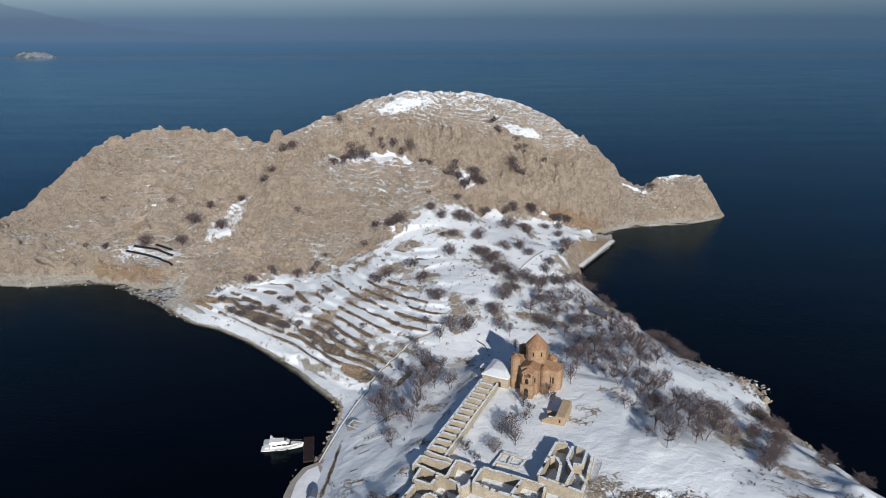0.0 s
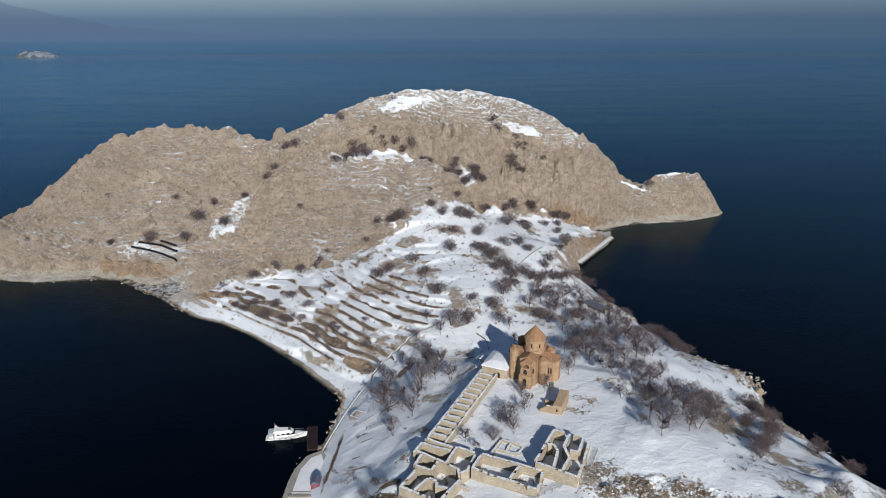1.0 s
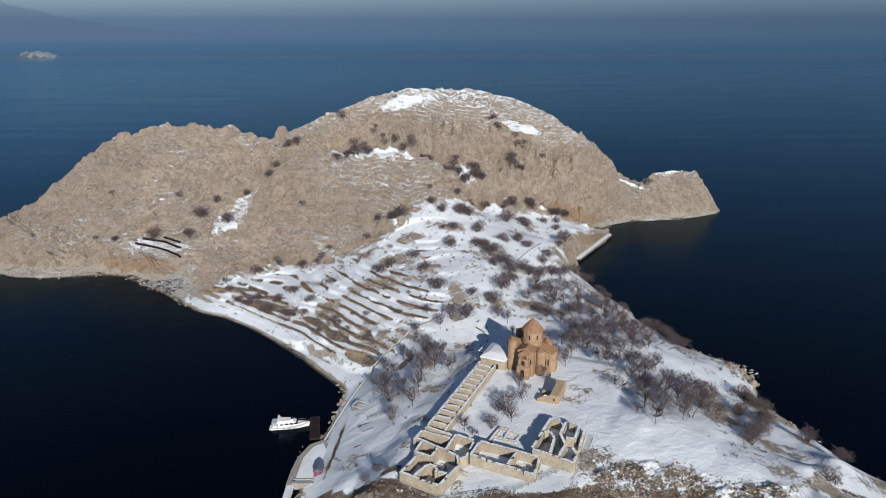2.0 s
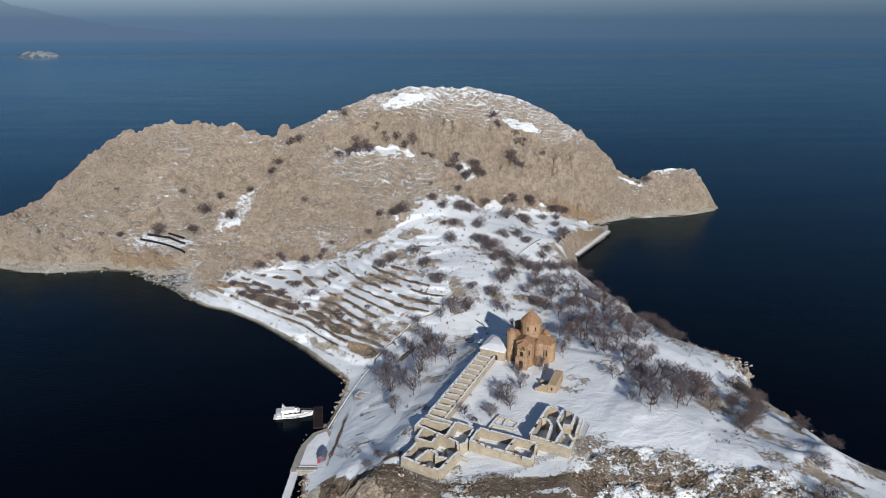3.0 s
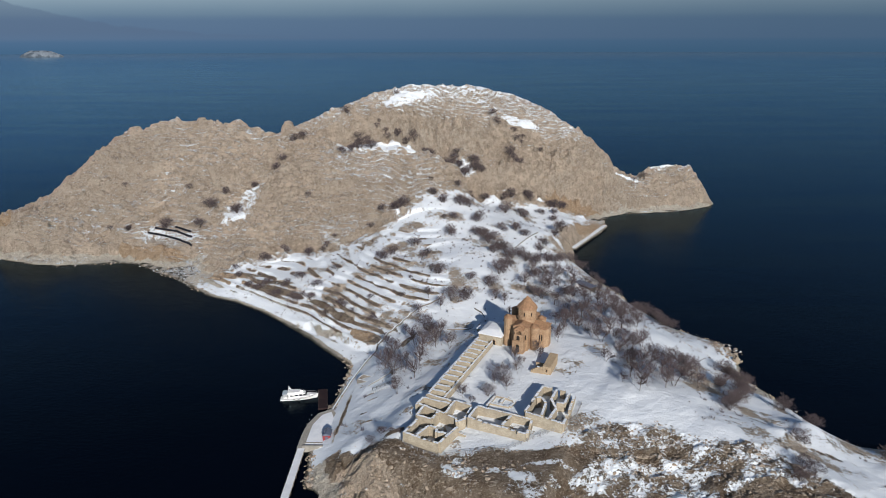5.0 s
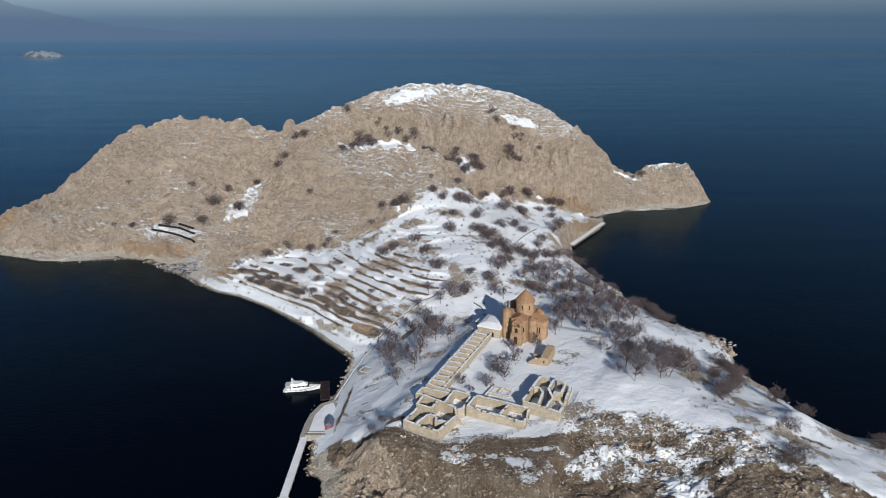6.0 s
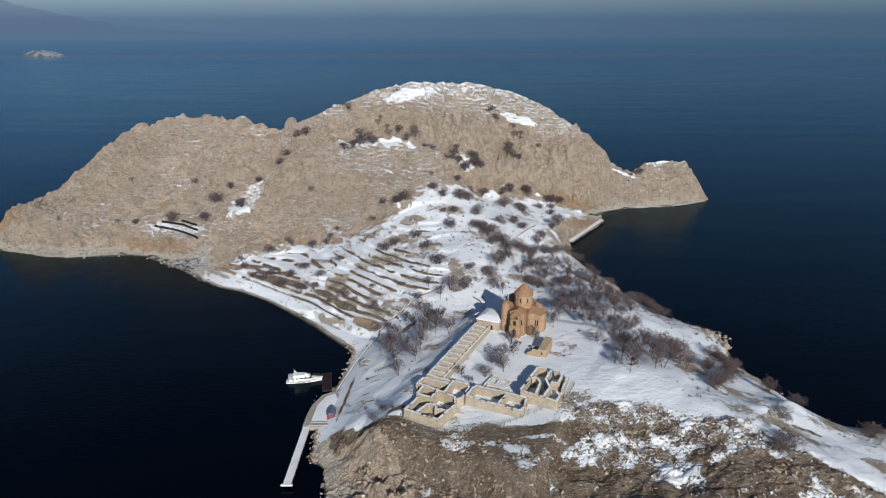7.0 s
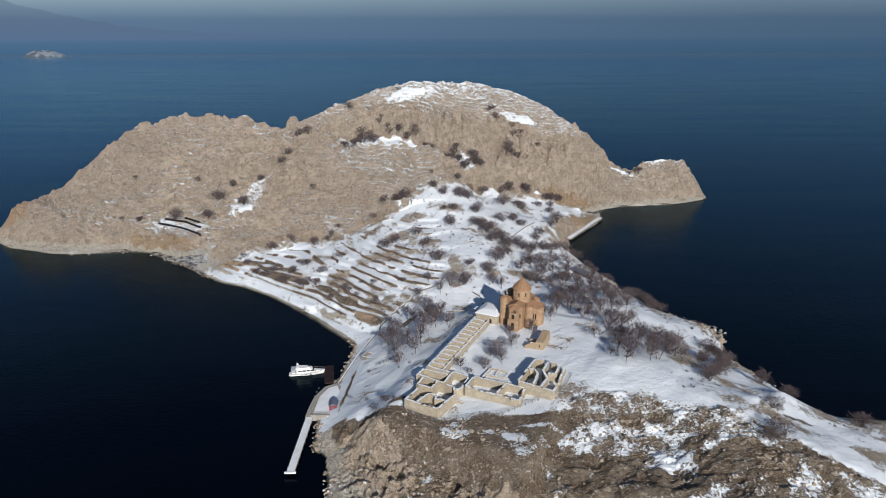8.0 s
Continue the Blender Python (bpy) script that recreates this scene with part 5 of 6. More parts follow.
def make_jetty():
    ob = thing("jetty", (0, 0, 0), "pale concrete jetty on many piles by the eastern cove", "pier")
    a, b = np.array([54.2, 186.0]), np.array([88.6, 240.5])
    d = (b - a) / np.linalg.norm(b - a)
    n = np.array([-d[1], d[0]])
    for k in range(10):
        p, q = a + (b - a) * k / 10, a + (b - a) * (k + 0.995) / 10
        part("deck_slab", prism([tuple(p - n * 1.9), tuple(q - n * 1.9), tuple(q + n * 1.9), tuple(p + n * 1.9)], 1.5, 2.0), CONCRETE, ob)
        part("snow_cover", prism([tuple(p - n * 1.2), tuple(q - n * 1.2), tuple(q + n * 1.7), tuple(p + n * 1.7)], 2.0, 2.12), ROOF_SNOW, ob)
        for s in (-1.6, 1.6):
            for e in (0.2, 0.7):
                c = p + (q - p) * e + n * s
                part("pile", tube([(*c, -3), (*c, 1.52)], [0.25, 0.25], 6), DARK_WOOD, ob)
    part("abutment", prism([(40.5, 201.5), (52.6, 186.8), (56.0, 189.0), (44.2, 204.5)], -1, 2.1), CONCRETE, ob)
    return ob


make_jetty()


def make_pavilion():
    z = height_at(43, 95)
    ob = thing("shelter", (43, 95, z), "dark flat-roofed timber shelter among bare bushes", "shelter", "", -52)
    for x in (-5.4, 5.4):
        for y in (-1.9, 1.9):
            part("post", box(x - 0.15, y - 0.15, -1.5, x + 0.15, y + 0.15, 2.6), DARK_WOOD, ob)
    part("back_wall", box(-5.4, 1.8, -1.5, 5.4, 2.0, 2.6), DARK_WOOD, ob)
    part("roof", box(-6.0, -2.5, 2.6, 6.0, 2.5, 2.9, 0.05), BLUE_ROOF, ob)
    tank = thing("water_tank", (38.0, 94.0, height_at(38.0, 94.0)), "white snow-capped water tank beside a shelter", "tank")
    part("drum", tube([(0, 0, -0.5), (0, 0, 1.6)], [1.1, 1.1], 16), WHITE_GEL, tank)
    part("lid", tube([(0, 0, 1.6), (0, 0, 1.85)], [1.06, 0.7], 16), ROOF_SNOW, tank)


make_pavilion()

PANEL = make_plain("black_panel", (0.012, 0.012, 0.016), (0.02, 0.02, 0.025), 1.0, 0.35, 0.0, 0.05)


def make_panels():
    rows = [[(-231, 185.0), (-218.5, 181.5), (-208, 177.5), (-197, 170.5)], [(-228, 189.5), (-212, 186.0), (-199.5, 179.2)], [(-214.5, 190.5), (-202, 185.0)]]
    for row in rows:
        pts = along(row, 3.2)
        ob = thing("panel_row", (*pts[0], height_at(*pts[0])), "long row of tilted black panels on a snowy terrace", "solar panels", "panel rows")
        for p, q in zip(pts[:-1], pts[1:]):
            o = np.array([*pts[0], height_at(*pts[0])])
            bm = bmesh.new()
            zp, zq = height_at(*p) - o[2], height_at(*q) - o[2]
            a, b = p - o[:2], q - o[:2]
            n = np.array([b[1] - a[1], a[0] - b[0]]) / np.linalg.norm(b - a)
            lowa, lowb, topa, topb = a + n * 0.6, a + (b - a) * 0.985 + n * 0.6, a - n * 0.4, a + (b - a) * 0.985 - n * 0.4
            c = [(*lowa, zp + 0.25), (*lowb, zq + 0.25), (*topb, zq + 1.2), (*topa, zp + 1.2)]
            f = [bm.verts.new(v) for v in c]
            g = [bm.verts.new((v[0], v[1], v[2] - 0.08)) for v in c]
            bm.faces.new(f)
            bm.faces.new(g[::-1])
            for k in range(4):
                bm.faces.new((g[k], g[(k + 1) % 4], f[(k + 1) % 4], f[k]))
            part("panel", bm, PANEL, ob)
            part("leg", box(a[0] - 0.06, a[1] - 0.06, zp - 0.4, a[0] + 0.06, a[1] + 0.06, zp + 0.9), STEEL, ob)


make_panels()


def make_islet():
    bm = bmesh.new()
    n, m, rows = 40, 10, []
    for j in range(m + 1):
        r = 1 - j / m
        row = []
        for k in range(n):
            a = 2 * math.pi * k / n
            wob = 1 + 0.12 * math.sin(3 * a + 1) + 0.07 * math.sin(7 * a)
            hgt = 66 * (1 - r ** 1.6) ** 0.75 * (1 + 0.10 * math.sin(5 * a + 4 * r)) if j else -3
            hgt = min(hgt, 52 + 6 * math.sin(2 * a))
            row.append(bm.verts.new((158 * r * wob * math.cos(a), 110 * r * wob * math.sin(a), hgt)))
        rows.append(row)
    for p, q in zip(rows[:-1], rows[1:]):
        for k in range(n):
            bm.faces.new((p[k], p[(k + 1) % n], q[(k + 1) % n], q[k]))
    bmesh.ops.remove_doubles(bm, verts=bm.verts, dist=0.5)
    s = Shade("hazy_islet_rock")
    snow = s.ramp(s.math("ADD", s.noise(0.02, 4), s.math("MULTIPLY", s.height(), 0.002)), 0.52, 0.60)
    # distance haze put into the colours: rock and snow both dimmed and bluish
    colour = s.mix(snow, (0.075, 0.095, 0.118), (0.17, 0.20, 0.235))
    s.bump(s.noise(0.04, 4), 1.0, 10)
    mat = s.done(colour)
    mesh = bpy.data.meshes.new("islet")
    bmesh.ops.recalc_face_normals(bm, faces=bm.faces)
    bm.to_mesh(mesh)
    mesh.materials.append(mat)
    ob = tagged(new("islet", mesh), "small rocky snow-dusted islet far out on the lake", "islet", kind="structure")
    ob.location = (-2572, 4096, 0)
    ob.scale = (0.78, 0.78, 0.66)
    return ob


make_islet()


# ---- bare shrubs and trees: (x, y, height in decimetres) ----
PLANTING = {
    "hill_bushes": [(-198, 214, 60), (-191, 229, 40), (-178, 210, 60), (-170, 231, 40), (-199, 193, 60), (-154, 235, 40), (-151, 240, 40), (-264, 231, 30), (-124, 194, 30), (-145, 260, 50), (-138, 257, 50), (-109, 282, 40), (-103, 261, 50), (-98, 267, 50), (-91, 266, 40), (-84, 269, 40), (-108, 247, 50), (-100, 248, 60), (-94, 250, 70), (-87, 250, 60), (-76, 268, 50), (-68, 268, 50), (-61, 267, 50), (-55, 267, 50), (-48, 263, 50), (-43, 261, 60), (-38, 259, 60), (-33, 256, 60), (-28, 252, 60), (-22, 250, 60), (-25, 258, 50), (-15, 243, 60), (-18, 238, 50)],
    "upper_bushes": [(127, 307, 30), (137, 311, 30), (-11, 254, 60), (-9, 248, 60), (-5, 246, 50), (6, 293, 40), (8, 283, 40), (23, 284, 50), (29, 288, 40), (18, 267, 50), (20, 261, 50), (25, 260, 40), (-71, 305, 30), (42, 277, 30), (-221, 191, 50), (-245, 189, 40), (-259, 191, 30), (-215, 224, 30), (-107, 146, 40), (-102, 159, 30), (-115, 141, 50), (-128, 141, 40), (-141, 135, 50)],
    "foot_bushes": [(-60, 181, 60), (-64, 179, 50), (-41, 196, 50), (-42, 214, 30), (-23, 220, 40), (-14, 233, 40), (-33, 188, 50), (-22, 191, 60), (-16, 193, 60), (-11, 170, 60), (-28, 167, 40), (-33, 165, 30), (-3, 235, 40), (12, 240, 40), (17, 243, 60), (30, 247, 60), (32, 245, 50), (10, 210, 60), (21, 216, 40), (24, 212, 40), (46, 246, 50), (50, 246, 50), (56, 251, 50), (39, 227, 40), (44, 215, 40), (48, 233, 40), (58, 250, 40), (45, 184, 60), (38, 169, 40), (-30, 145, 60), (-14, 148, 40), (3, 159, 40)],
    "neck_bushes": [(12, 159, 50), (16, 152, 40), (-51, 130, 40), (-43, 114, 50), (-62, 122, 40), (-69, 117, 50), (-36, 90, 50), (-73, 176, 40), (-80, 167, 30), (-10, 145, 50), (-7, 135, 50), (-3, 141, 50), (-1, 127, 50), (2, 123, 50), (-5, 120, 40), (-10, 150, 40), (11, 122, 50), (13, 115, 50), (18, 114, 50), (5, 115, 50), (27, 125, 50), (32, 124, 50), (37, 134, 40), (-4, 92, 60), (1, 102, 50), (-9, 78, 50), (-20, 83, 40), (-22, 66, 50), (23, 136, 40), (27, 145, 40)],
    "terrace_bushes": [(-55, -46, 20), (-58, -50, 25), (-51, -51, 20), (-54, -49, 25), (-48, -52, 20), (-157, 131, 30), (-137, 104, 50), (-143, 109, 40), (-115, 109, 50), (-102, 97, 40), (-125, 95, 50), (-114, 89, 50), (-109, 90, 40), (-104, 86, 40), (-68, 55, 30), (-55, 73, 30), (-71, 75, 30), (-78, 78, 20), (-120, 103, 40), (-132, 107, 40), (-152, 122, 40), (-95, 114, 30), (-64, 97, 20), (-51, 88, 20), (-86, 74, 40), (-79, 65, 30), (-93, 69, 30)],
    "west_trees": [(-46, 23, 70), (-42, 10, 80), (-35, 28, 70), (-37, 17, 70), (-31, 15, 60), (-57, 8, 60), (-54, -1, 70), (-51, -20, 60), (-45, -10, 60), (-42, 40, 60), (-46, 53, 50), (-35, 57, 50), (-30, 64, 50), (-41, 68, 40), (-55, 21, 50), (-49, 3, 50), (-59, 30, 40), (-51, 38, 40), (-43, 0, 60), (-39, 34, 50)],
    "court_trees": [(-4, 59, 50), (-3, 45, 50), (-8, 65, 50), (-6, -6, 50), (3, 1, 40), (11, 14, 40), (13, 7, 50), (-12, -21, 60), (-11, -28, 60), (-6, -17, 50), (-18, -31, 40), (-27, -32, 50), (-24, -36, 30), (-15, -23, 40), (17, 15, 50), (4, -5, 40), (-4, -10, 40)],
    "east_wood": [(12, 72, 50), (18, 78, 60), (26, 82, 60), (34, 86, 60), (30, 74, 50), (38, 78, 60), (44, 70, 60), (50, 64, 60), (36, 64, 60), (28, 62, 60), (42, 56, 60), (48, 50, 60), (54, 56, 50), (56, 44, 60), (60, 66, 50), (14, 100, 50), (22, 104, 50), (30, 112, 50), (20, 118, 50), (38, 100, 60), (46, 104, 50), (50, 92, 60), (56, 84, 50), (34, 48, 60), (40, 42, 60), (46, 36, 60), (52, 30, 60), (44, 26, 70), (40, 0, 70), (48, 8, 60), (8, 80, 60), (15, 91, 60), (22, 90, 60), (29, 99, 60), (36, 110, 50), (15, 65, 60), (20, 56, 60), (24, 47, 60), (24, 33, 60), (29, 37, 60), (33, 36, 60), (34, 25, 60), (37, 19, 60), (24, 21, 60), (28, 13, 60), (30, 4, 60), (37, 8, 60), (43, 17, 50), (48, 28, 50), (35, -5, 60), (37, -11, 60), (28, -12, 50), (43, 4, 50), (19, 25, 60), (16, 31, 60), (45, 80, 50), (51, 81, 50), (60, 97, 50), (41, 93, 50)],
    "east_trees": [(41, -16, 70), (47, -7, 70), (47, -20, 80), (56, -3, 70), (57, -15, 80), (58, -21, 80), (58, -27, 60), (38, -30, 70), (48, -30, 70), (34, -36, 60), (44, -33, 70), (63, -4, 60), (34, -25, 50), (30, -29, 40)],
    "shore_bushes": [(68, 83, 50), (72, 82, 50), (74, 72, 60), (74, 59, 50), (79, 60, 50), (45, 148, 50), (52, 147, 50), (56, 132, 40), (67, -35, 50), (63, -40, 50), (72, -29, 50), (78, -20, 60), (81, -14, 50), (73, -14, 50), (95, -38, 45), (91, -26, 55), (111, -57, 60), (79, -57, 40), (71, -75, 50), (67, -81, 40), (91, 3, 50), (86, 0, 50), (83, 8, 50), (58, 122, 40), (86, 7, 40), (70, -16, 40)],
}


def make_twig_bark(name, a, b):
    s = Shade(name)
    colour = s.mix(s.ramp(s.noise(1.1, 3), 0.35, 0.65), a, b)
    colour = s.mix(s.math("MULTIPLY", s.chance(), 0.4), colour, tuple(v * 0.6 for v in a))
    return s.done(colour, 0.9, 0.0, 0.1)


BARK = make_twig_bark("grey_brown_bark", (0.10, 0.084, 0.076), (0.15, 0.126, 0.112))
TWIGS = make_twig_bark("purple_brown_twigs", (0.100, 0.078, 0.082), (0.160, 0.128, 0.134))


def ribbon_twig(verts, faces, a, b, c, w, rng):
    """A thin tapering twig."""
    side = (b - a).cross(Vector((rng.uniform(-1, 1), rng.uniform(-1, 1), rng.uniform(-1, 1))))
    if side.length < 1e-6:
        return
    side = side.normalized() * w
    n = len(verts)
    verts += [a - side, a + side, c]
    faces.append((n, n + 1, n + 2))


def plant_prototype(name, label, category, group, seed, stems, tall, wide, twigs, low):
    """A leafless plant one metre high: stems and limbs as bark, and a crown of fine twigs."""
    rng = random.Random(seed)
    ob = thing(name, (0, 0, -500), label, category, group)
    bm = bmesh.new()
    tips = []
    for k in range(stems):
        a = 2 * math.pi * (k + rng.uniform(-0.3, 0.3)) / stems
        lean = wide * rng.uniform(0.35, 0.9) if stems > 1 else rng.uniform(0, 0.08)
        top = Vector((math.cos(a) * lean * 0.55, math.sin(a) * lean * 0.55, tall * rng.uniform(0.55, 0.8)))
        knee = Vector((top.x * 0.35, top.y * 0.35, top.z * 0.5)) + Vector((rng.uniform(-0.03, 0.03), rng.uniform(-0.03, 0.03), 0))
        r = 0.016 if stems > 1 else 0.028
        tube([(0.02 * math.cos(a), 0.02 * math.sin(a), -0.08), tuple(knee), tuple(top)], [r, r * 0.75, r * 0.35], 5, bm)
        for i in range(4 if low else 12):
            b = rng.uniform(0, 2 * math.pi)
            f = rng.uniform(0.3, 1.0)
            start = knee.lerp(top, f) if f > 0.4 else Vector((0, 0, 0)).lerp(knee, 0.6 + f)
            out = start + Vector((math.cos(b) * wide * rng.uniform(0.14, 0.32), math.sin(b) * wide * rng.uniform(0.14, 0.32), tall * (rng.uniform(0.06, 0.24) if low else rng.uniform(0.12, 0.36))))
            mid = start.lerp(out, 0.5) + Vector((0, 0, -0.02))
            tube([tuple(start), tuple(mid), tuple(out)], [r * 0.5, r * 0.38, r * 0.15], 4, bm)
            tips += [(start, mid), (mid, out), (mid, out)]
        tips.append((knee, top))
    part("trunk", bm, BARK, ob)
    verts, faces = [], []
    base, girth = (0.10, 0.5) if low else (0.32, 0.48)
    for k in range(twigs):
        if k % (4 if low else 2) == 0:
            s, e = rng.choice(tips)
            a = s.lerp(e, rng.random())
        else:
            # fill an uneven rounded crown
            ang, up = rng.uniform(0, 2 * math.pi), rng.random() ** 0.8
            swell = 1 + 0.22 * math.sin(3 * ang + seed) + 0.15 * math.sin(5 * ang + 2 * seed + 6 * up)
            reach = wide * girth * swell * math.sqrt(max(0.05, 1 - (1.15 * up - 0.22) ** 2)) * rng.random() ** 0.45
            a = Vector((math.cos(ang) * reach, math.sin(ang) * reach, tall * (base + (0.98 - base) * up * (0.86 + 0.14 * math.sin(4 * ang + seed)))))
        out = (a - Vector((0, 0, tall * 0.1))).normalized()
        d = (out + Vector((rng.uniform(-1, 1), rng.uniform(-1, 1), rng.uniform(-0.4, 1.0) if low else rng.uniform(-0.4, 1.2))) * 0.95).normalized()
        length = rng.uniform(0.06, 0.15) if low else rng.uniform(0.06, 0.16)
        ribbon_twig(verts, faces, a, a + d * length * 0.5, a + d * length, 0.0050 if low else 0.0042, rng)
    mesh = bpy.data.meshes.new("crown")
    mesh.from_pydata([tuple(v) for v in verts], [], faces)
    mesh.materials.append(TWIGS)
    crown = new("crown", mesh)
    crown.parent = ob
    return ob


SHRUBS = [plant_prototype("shrub", "leafless purple-brown shrub on a stony slope", "shrub", "bare shrubs", 50 + k, 6 + k % 3, 0.85, 1.15 + 0.12 * (k % 3), 1900, True) for k in range(5)]
TREES = [plant_prototype("bare_tree", "bare almond tree with fine grey-brown branches in snow", "tree", "bare trees", 80 + k, 1 + k % 2, 0.95, 0.95 + 0.1 * (k % 3), 1700, False) for k in range(5)]


def plant_all():
    rng = random.Random(7)
    for area, plants in PLANTING.items():
        leafless_trees = area in ("west_trees", "court_trees", "east_trees", "east_wood")
        for k, (x, y, size) in enumerate(plants):
            clump = {"court_trees": 1, "east_wood": 2, "east_trees": 1, "west_trees": 1}.get(area, 2 if size >= 40 else 1)
            spread = {"east_wood": 9.0, "east_trees": 5.0, "west_trees": 5.0}.get(area, 2.5)
            for j in range(clump):
                px, py = x + (rng.uniform(-spread, spread) if j else 0), y + (rng.uniform(-spread, spread) if j else 0)
                if area == "east_wood" and (j and grain(px, py, 13, 94) < 0.0 or math.hypot((px - 43) / 7, (py - 89) / 12) < 1):
                    continue
                tree = leafless_trees and rng.random() < 0.75
                source = rng.choice(TREES if tree else SHRUBS)
                tall = size / 10 * (1.0 if tree else 1.2) * rng.uniform(0.8, 1.1) * (0.75 if j else 1.0)
                slim = 1.0
                if area in ("hill_bushes", "upper_bushes", "foot_bushes", "neck_bushes"):
                    tall, slim = tall * 1.25, 0.85
                if tree and area in ("east_wood", "east_trees"):
                    tall, slim = tall * 1.3, 1.0
                if area in ("west_trees", "court_trees"):
                    tall, slim = tall * (1.55 if area == "west_trees" else 1.3), 0.75
                m = pose(px, py, height_at(px, py) - 0.06, rng.uniform(-5, 5), rng.uniform(-5, 5), rng.uniform(0, 360)) @ Matrix.Diagonal((tall * slim * rng.uniform(0.95, 1.2), tall * slim * rng.uniform(0.95, 1.2), tall, 1))
                copy_thing(source, m)
    for ob in SHRUBS + TREES:
        for o in (*ob.children_recursive, ob):
            bpy.data.objects.remove(o)


plant_all()


def make_scrub():
    """Low dry tufts and seedlings over the snowfields, joined into one object."""
    rng = np.random.RandomState(77)
    n = 5200
    x, y = rng.uniform(-165, 112, n), rng.uniform(-62, 240, n)
    u, v = (x + 39.6) * 0.904 - (y + 34.1) * 0.427, (x + 39.6) * 0.427 + (y + 34.1) * 0.904
    court = (u > -2) & (u < 34) & (v > -32) & (v < 68)
    ok = (left_of(x, y, HILL_FOOT) < 2) & (sample("d", x, y) > 3) & ~court & (left_of(x, y, SOUTH_EDGE) > 0)
    ok &= grain(x, y, 22, 95) + 0.5 * grain(x, y, 8, 96) > rng.uniform(-0.5, 0.9, n) - 0.25 * (y > 60)
    ok &= (y > 20) | (x > 0) | (rng.rand(n) < 0.45)
    ok &= (x < -22) | (y > 18) | (x > 45)
    bx, by = rng.uniform(-168, -14, 16000), rng.uniform(28, 168, 16000)
    weedy = sample("bank", bx, by) > rng.uniform(0.35, 1.3, 16000)
    x, y = np.append(x[ok], bx[weedy]), np.append(y[ok], by[weedy])
    z = sample("z", x, y)
    verts, faces = [], []
    for px, py, pz in zip(x, y, z):
        tall = 0.35 + 1.1 * rng.rand() ** 2.5
        for k in range(16):
            a, lean = rng.uniform(0, 6.283), rng.uniform(0.1, 1.0)
            bx, by = px + rng.normal() * tall * 0.3, py + rng.normal() * tall * 0.3
            tip = (bx + math.cos(a) * lean * tall * 0.8, by + math.sin(a) * lean * tall * 0.8, pz + tall * (1.15 - 0.6 * lean))
            w = 0.05 + 0.03 * tall
            m = len(verts)
            verts += [(bx - w * math.sin(a), by + w * math.cos(a), pz - 0.1), (bx + w * math.sin(a), by - w * math.cos(a), pz - 0.1), tip]
            faces.append((m, m + 1, m + 2))
    mesh = bpy.data.meshes.new("dry_scrub")
    mesh.from_pydata(verts, [], faces)
    mesh.materials.append(TWIGS)
    return tagged(new("dry_scrub", mesh), "low dry scrub and weeds poking through the snow", "scrub", kind="stuff")


make_scrub()


# ---- boulders, crags and scattered stones ----
def make_loose_rock():
    s = Shade("pale_limestone")
    colour = s.mix(s.ramp(s.noise(0.6, 5), 0.35, 0.65), (0.29, 0.232, 0.178), (0.40, 0.325, 0.252))
    colour = s.mix(s.math("MULTIPLY", s.island(), 0.45), colour, (0.22, 0.185, 0.145))
    snow = s.ramp(s.math("ADD", s.up(), s.math("MULTIPLY", s.math("SUBTRACT", s.noise(0.9, 4), 0.5), 1.0)), 0.78, 0.92)
    colour = s.mix(s.math("MULTIPLY", snow, s.math("MULTIPLY", s.ramp(s.noise(0.08, 3), 0.48, 0.6), 0.8)), colour, SNOW)
    s.bump(s.noise(1.6, 5), 0.9, 0.3)
    return s.done(colour, 0.9, 0.0, 0.2)


ROCK = make_loose_rock()


def rock_shape(rng, detail=2, crag=False):
    """Corners and faces of one angular stone about two units across."""
    bm = bmesh.new()
    bmesh.ops.create_icosphere(bm, subdivisions=detail, radius=1.0)
    off = Vector((rng.uniform(-50, 50), rng.uniform(-50, 50), rng.uniform(-50, 50)))
    planes = [(Vector((rng.uniform(-1, 1), rng.uniform(-1, 1), rng.uniform(-0.6, 1))).normalized(), rng.uniform(0.35, 0.75)) for _ in range(8)]
    for v in bm.verts:
        v.co *= 1 + 0.28 * noise.noise(v.co * 1.3 + off)
        for n, d in planes:
            k = v.co.dot(n) - d
            if k > 0:
                v.co -= n * k * 0.9
        if crag:
            v.co += v.co.normalized() * (0.22 * noise.noise(v.co * 3.1 + off) + 0.14 * noise.noise(v.co * 7.0 - off))
            v.co.z += 0.25 * max(0, v.co.z) * noise.noise(Vector((v.co.x * 4, v.co.y * 4, 0)) + off)
    verts = [tuple(v.co) for v in bm.verts]
    faces = [tuple(v.index for v in f.verts) for f in bm.faces]
    bm.free()
    return np.array(verts), faces


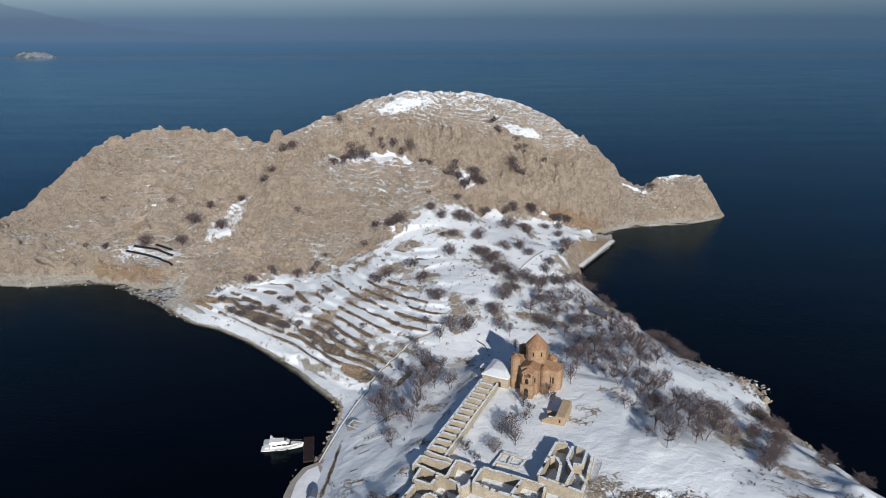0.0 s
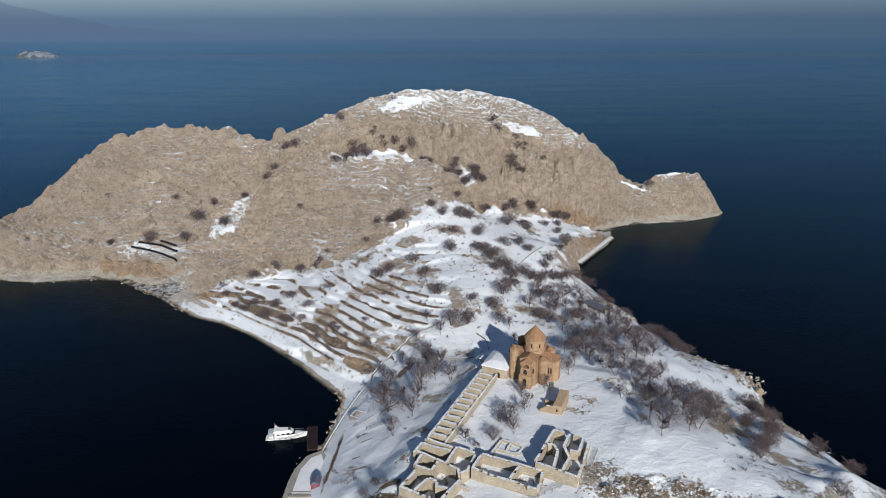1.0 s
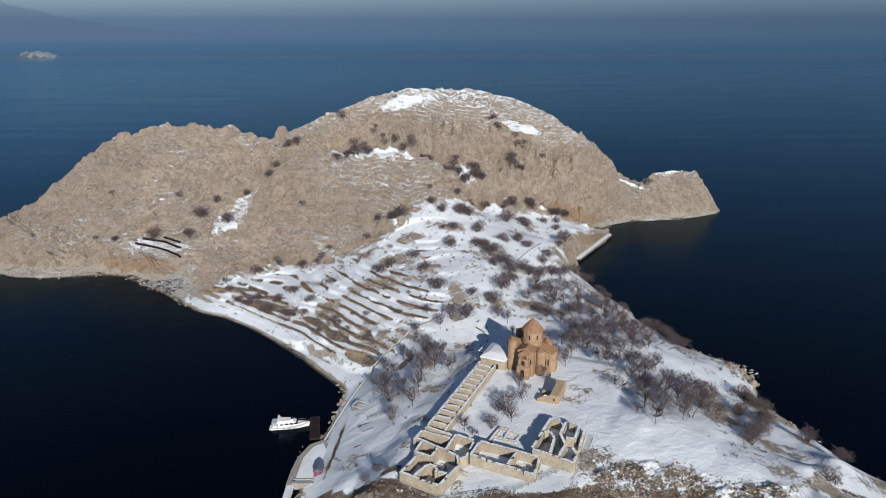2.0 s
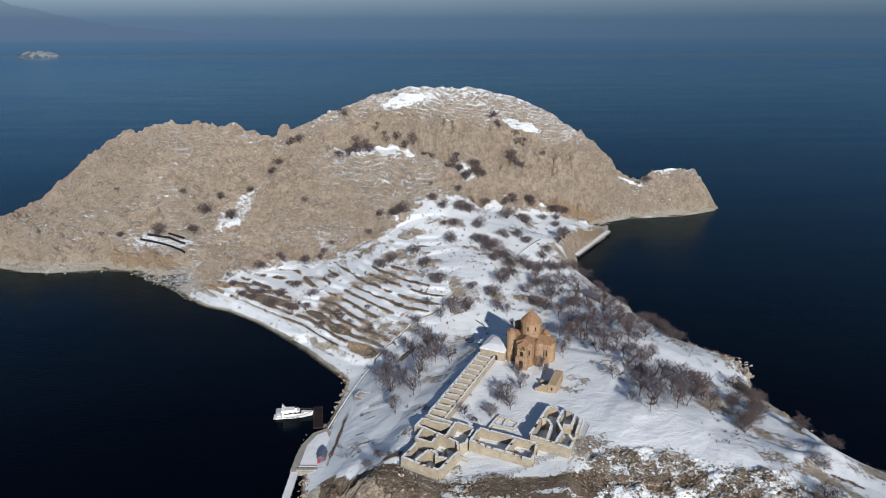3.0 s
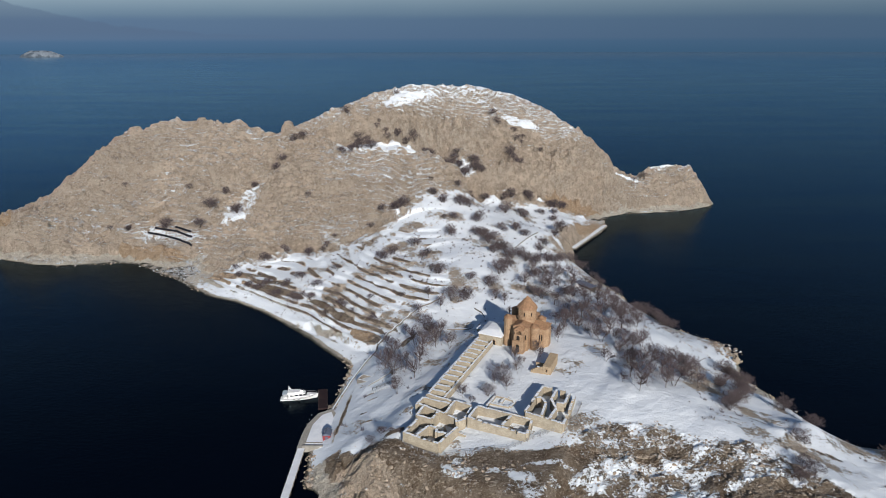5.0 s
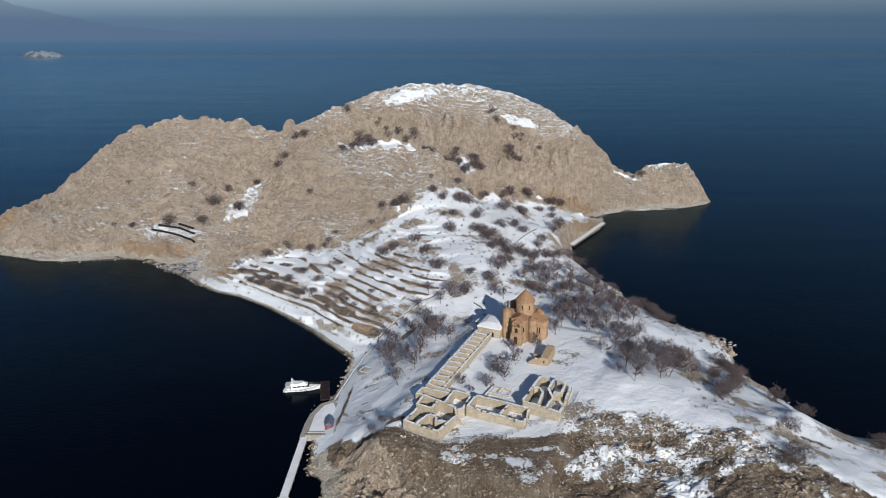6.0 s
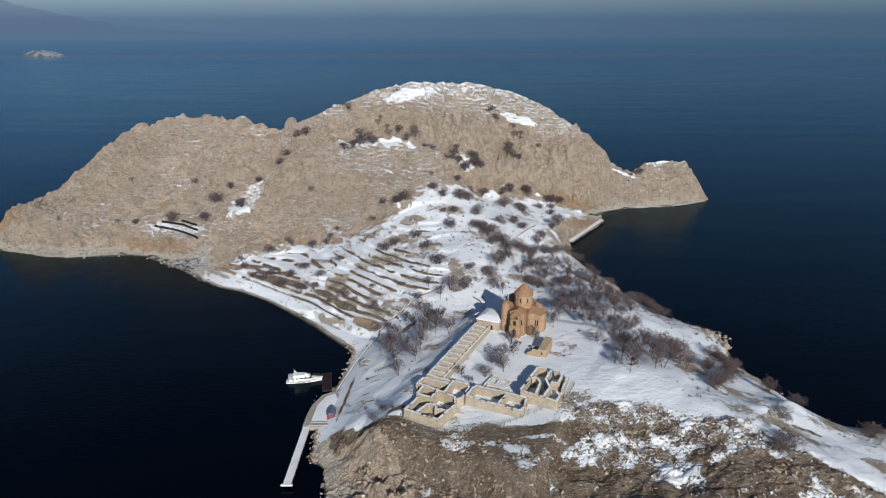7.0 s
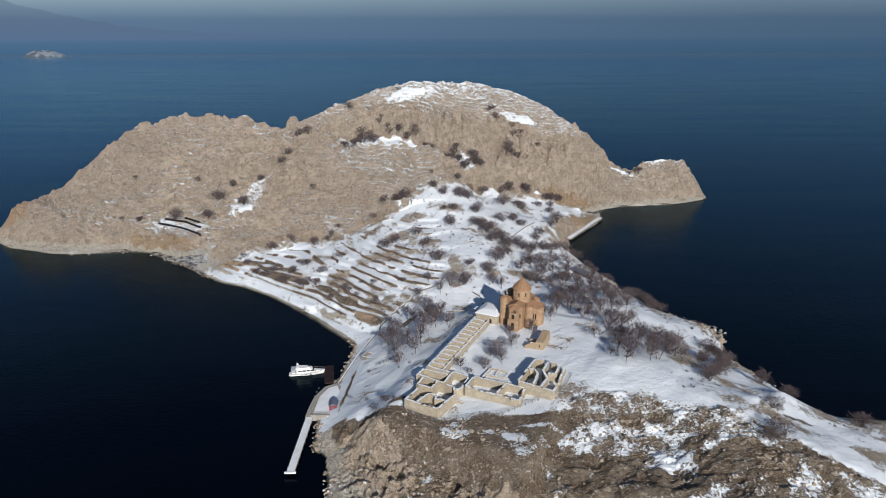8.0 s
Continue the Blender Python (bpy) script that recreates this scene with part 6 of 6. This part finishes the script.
def scatter(name, places, label, category, seed, detail=1):
    """Many loose stones joined into one object: places is rows of x, y, size."""
    rng = random.Random(seed)
    shapes = [rock_shape(rng, detail) for _ in range(9)]
    zs = sample("z", places[:, 0], places[:, 1])
    allv, allf, n = [], [], 0
    for (x, y, r), z in zip(places, zs):
        v, f = shapes[rng.randrange(9)]
        a = rng.uniform(0, 6.28)
        c, s = math.cos(a), math.sin(a)
        v = v * np.array([r * rng.uniform(0.8, 1.6), r * rng.uniform(0.55, 1.0), r * rng.uniform(0.4, 0.8)])
        v[:, 2] += v[:, 0] * rng.uniform(-0.45, 0.45)
        allv.append(np.stack([v[:, 0] * c - v[:, 1] * s + x, v[:, 0] * s + v[:, 1] * c + y, v[:, 2] + max(z, -0.2) + r * 0.12], 1))
        allf += [tuple(k + n for k in face) for face in f]
        n += len(v)
    mesh = bpy.data.meshes.new(name)
    mesh.from_pydata(np.vstack(allv).tolist(), [], allf)
    mesh.materials.append(ROCK)
    return tagged(new(name, mesh), label, category, kind="stuff")


def strew():
    rng = np.random.RandomState(21)
    # stones of the south slope and the western bank
    x, y = rng.uniform(-74, 130, 9000), rng.uniform(-125, -52, 9000)
    ok = (left_of(x, y, SOUTH_EDGE) < -1.5) & (sample("d", x, y) > 0.5) & (grain(x, y, 14, 61) > rng.uniform(-0.6, 0.5, 9000) - np.where(x < -35, 0.4, 0))
    rows = np.stack([x, y, 0.10 + 0.45 * rng.rand(9000) ** 5], 1)[ok][:5600]
    a, far = rng.uniform(0, 6.28, 1800), rng.rand(1800) ** 0.6
    rubble = np.stack([32 + 34 * far * np.cos(a), -62 + 13 * far * np.sin(a) - 4 * far * np.cos(a), 0.12 + 0.6 * rng.rand(1800) ** 4], 1)
    rows = np.vstack([rows, rubble[left_of(rubble[:, 0], rubble[:, 1], SOUTH_EDGE) < 3]])
    scatter("field_stones", np.array(rows), "pale limestone rubble strewn over dry winter grass", "stones", 3)
    x, y = rng.uniform(-60, 100, 9000), rng.uniform(-118, -58, 9000)
    ok = (left_of(x, y, SOUTH_EDGE) < -2.5) & (sample("d", x, y) > 2) & (grain(x, y, 20, 67) > rng.uniform(-0.5, 0.6, 9000) - 0.25 * step(0, 30, x))
    rows = np.stack([x, y, 0.2 + 0.85 * rng.rand(9000) ** 4], 1)[ok][:1700]
    x, y = rng.uniform(-78, -20, 2600), rng.uniform(-95, -60, 2600)
    ok = (left_of(x, y, SOUTH_EDGE) < -3) & (sample("d", x, y) > 1) & (grain(x, y, 9, 68) > rng.uniform(-0.5, 0.7, 2600))
    rows = np.vstack([rows, np.stack([x, y, 0.25 + 1.0 * rng.rand(2600) ** 4], 1)[ok][:420]])
    scatter("slope_slabs", rows, "tilted limestone slabs breaking through the dry slope", "rocks", 4)
    # blocks along the water's edge
    edge = along(smooth_ring(COAST), 1.1, True)
    rows = []
    for x, y in edge:
        near_west = -90 < x < -60 and -95 < y < 30 and not (-40 < y < -12 and x < -72)
        rocky = near_west or (x > 40 and -15 < y < 180) or x < -170 and y < 260 or (x > 110 and y > 250)
        if not rocky or y > 330:
            continue
        if grain(x, y, 9, 91) < -0.15:
            continue
        for k in range(4 if near_west else 2):
            r = (0.18 + 1.0 * rng.rand() ** 4) * (1.15 if near_west else 1.0)
            rows.append((x + rng.uniform(-0.4, 3.2) * (1 if x < 0 else -1), y + rng.uniform(-1.5, 1.5), r))
    a, far = rng.uniform(0, 6.28, 150), rng.rand(150) ** 0.6
    rows += [(97 + 6.5 * f * math.cos(t), 37 + 11 * f * math.sin(t), 0.3 + 0.9 * q ** 2) for t, f, q in zip(a, far, rng.rand(150))]
    scatter("shore_stones", np.array(rows), "pale bleached limestone blocks along the waterline", "stones", 5)
    # loose rock over the hillsides
    x, y = rng.uniform(-340, 190, 9000), rng.uniform(130, 345, 9000)
    ok = (left_of(x, y, HILL_FOOT) > 2) & (sample("d", x, y) > 2)
    rows = np.stack([x, y, 0.3 + 1.1 * rng.rand(9000) ** 3], 1)[ok][:2800]
    scatter("hill_rocks", np.array(rows), "weathered limestone outcrops over the dry hillside", "rocks", 9)


strew()


def single_rocks(name, label, category, group, places, seed, crag):
    """Rocks that stand out one by one: x, y, half width, height."""
    rng = random.Random(seed)
    meshes = []
    for k in range(5):
        v, f = rock_shape(rng, 3, crag)
        mesh = bpy.data.meshes.new(name)
        mesh.from_pydata(v.tolist(), [], f)
        mesh.materials.append(ROCK)
        meshes.append(mesh)
    for x, y, r, h in places:
        ob = tagged(new(name, rng.choice(meshes)), label, category, group)
        ob.matrix_basis = pose(x, y, height_at(x, y) + h * 0.18, rng.uniform(-12, 12), rng.uniform(-12, 12), rng.uniform(0, 360)) @ Matrix.Diagonal((r, r * 0.85, h * 0.75, 1))


single_rocks("boulder", "large pale limestone boulder at the waterline", "boulder", "shore boulders",
             [(99, 41, 1.2, 1.6), (97, 27, 2.4, 3.0), (95, 45, 1.0, 1.2),
              (-77, 8, 1.8, 1.0), (-78, -1, 1.7, 0.9), (-78.5, -9, 1.5, 0.8), (-76, 14, 1.6, 0.9), (-81, -57, 1.4, 0.9), (-73, -70, 1.4, 1.2)], 33, True)
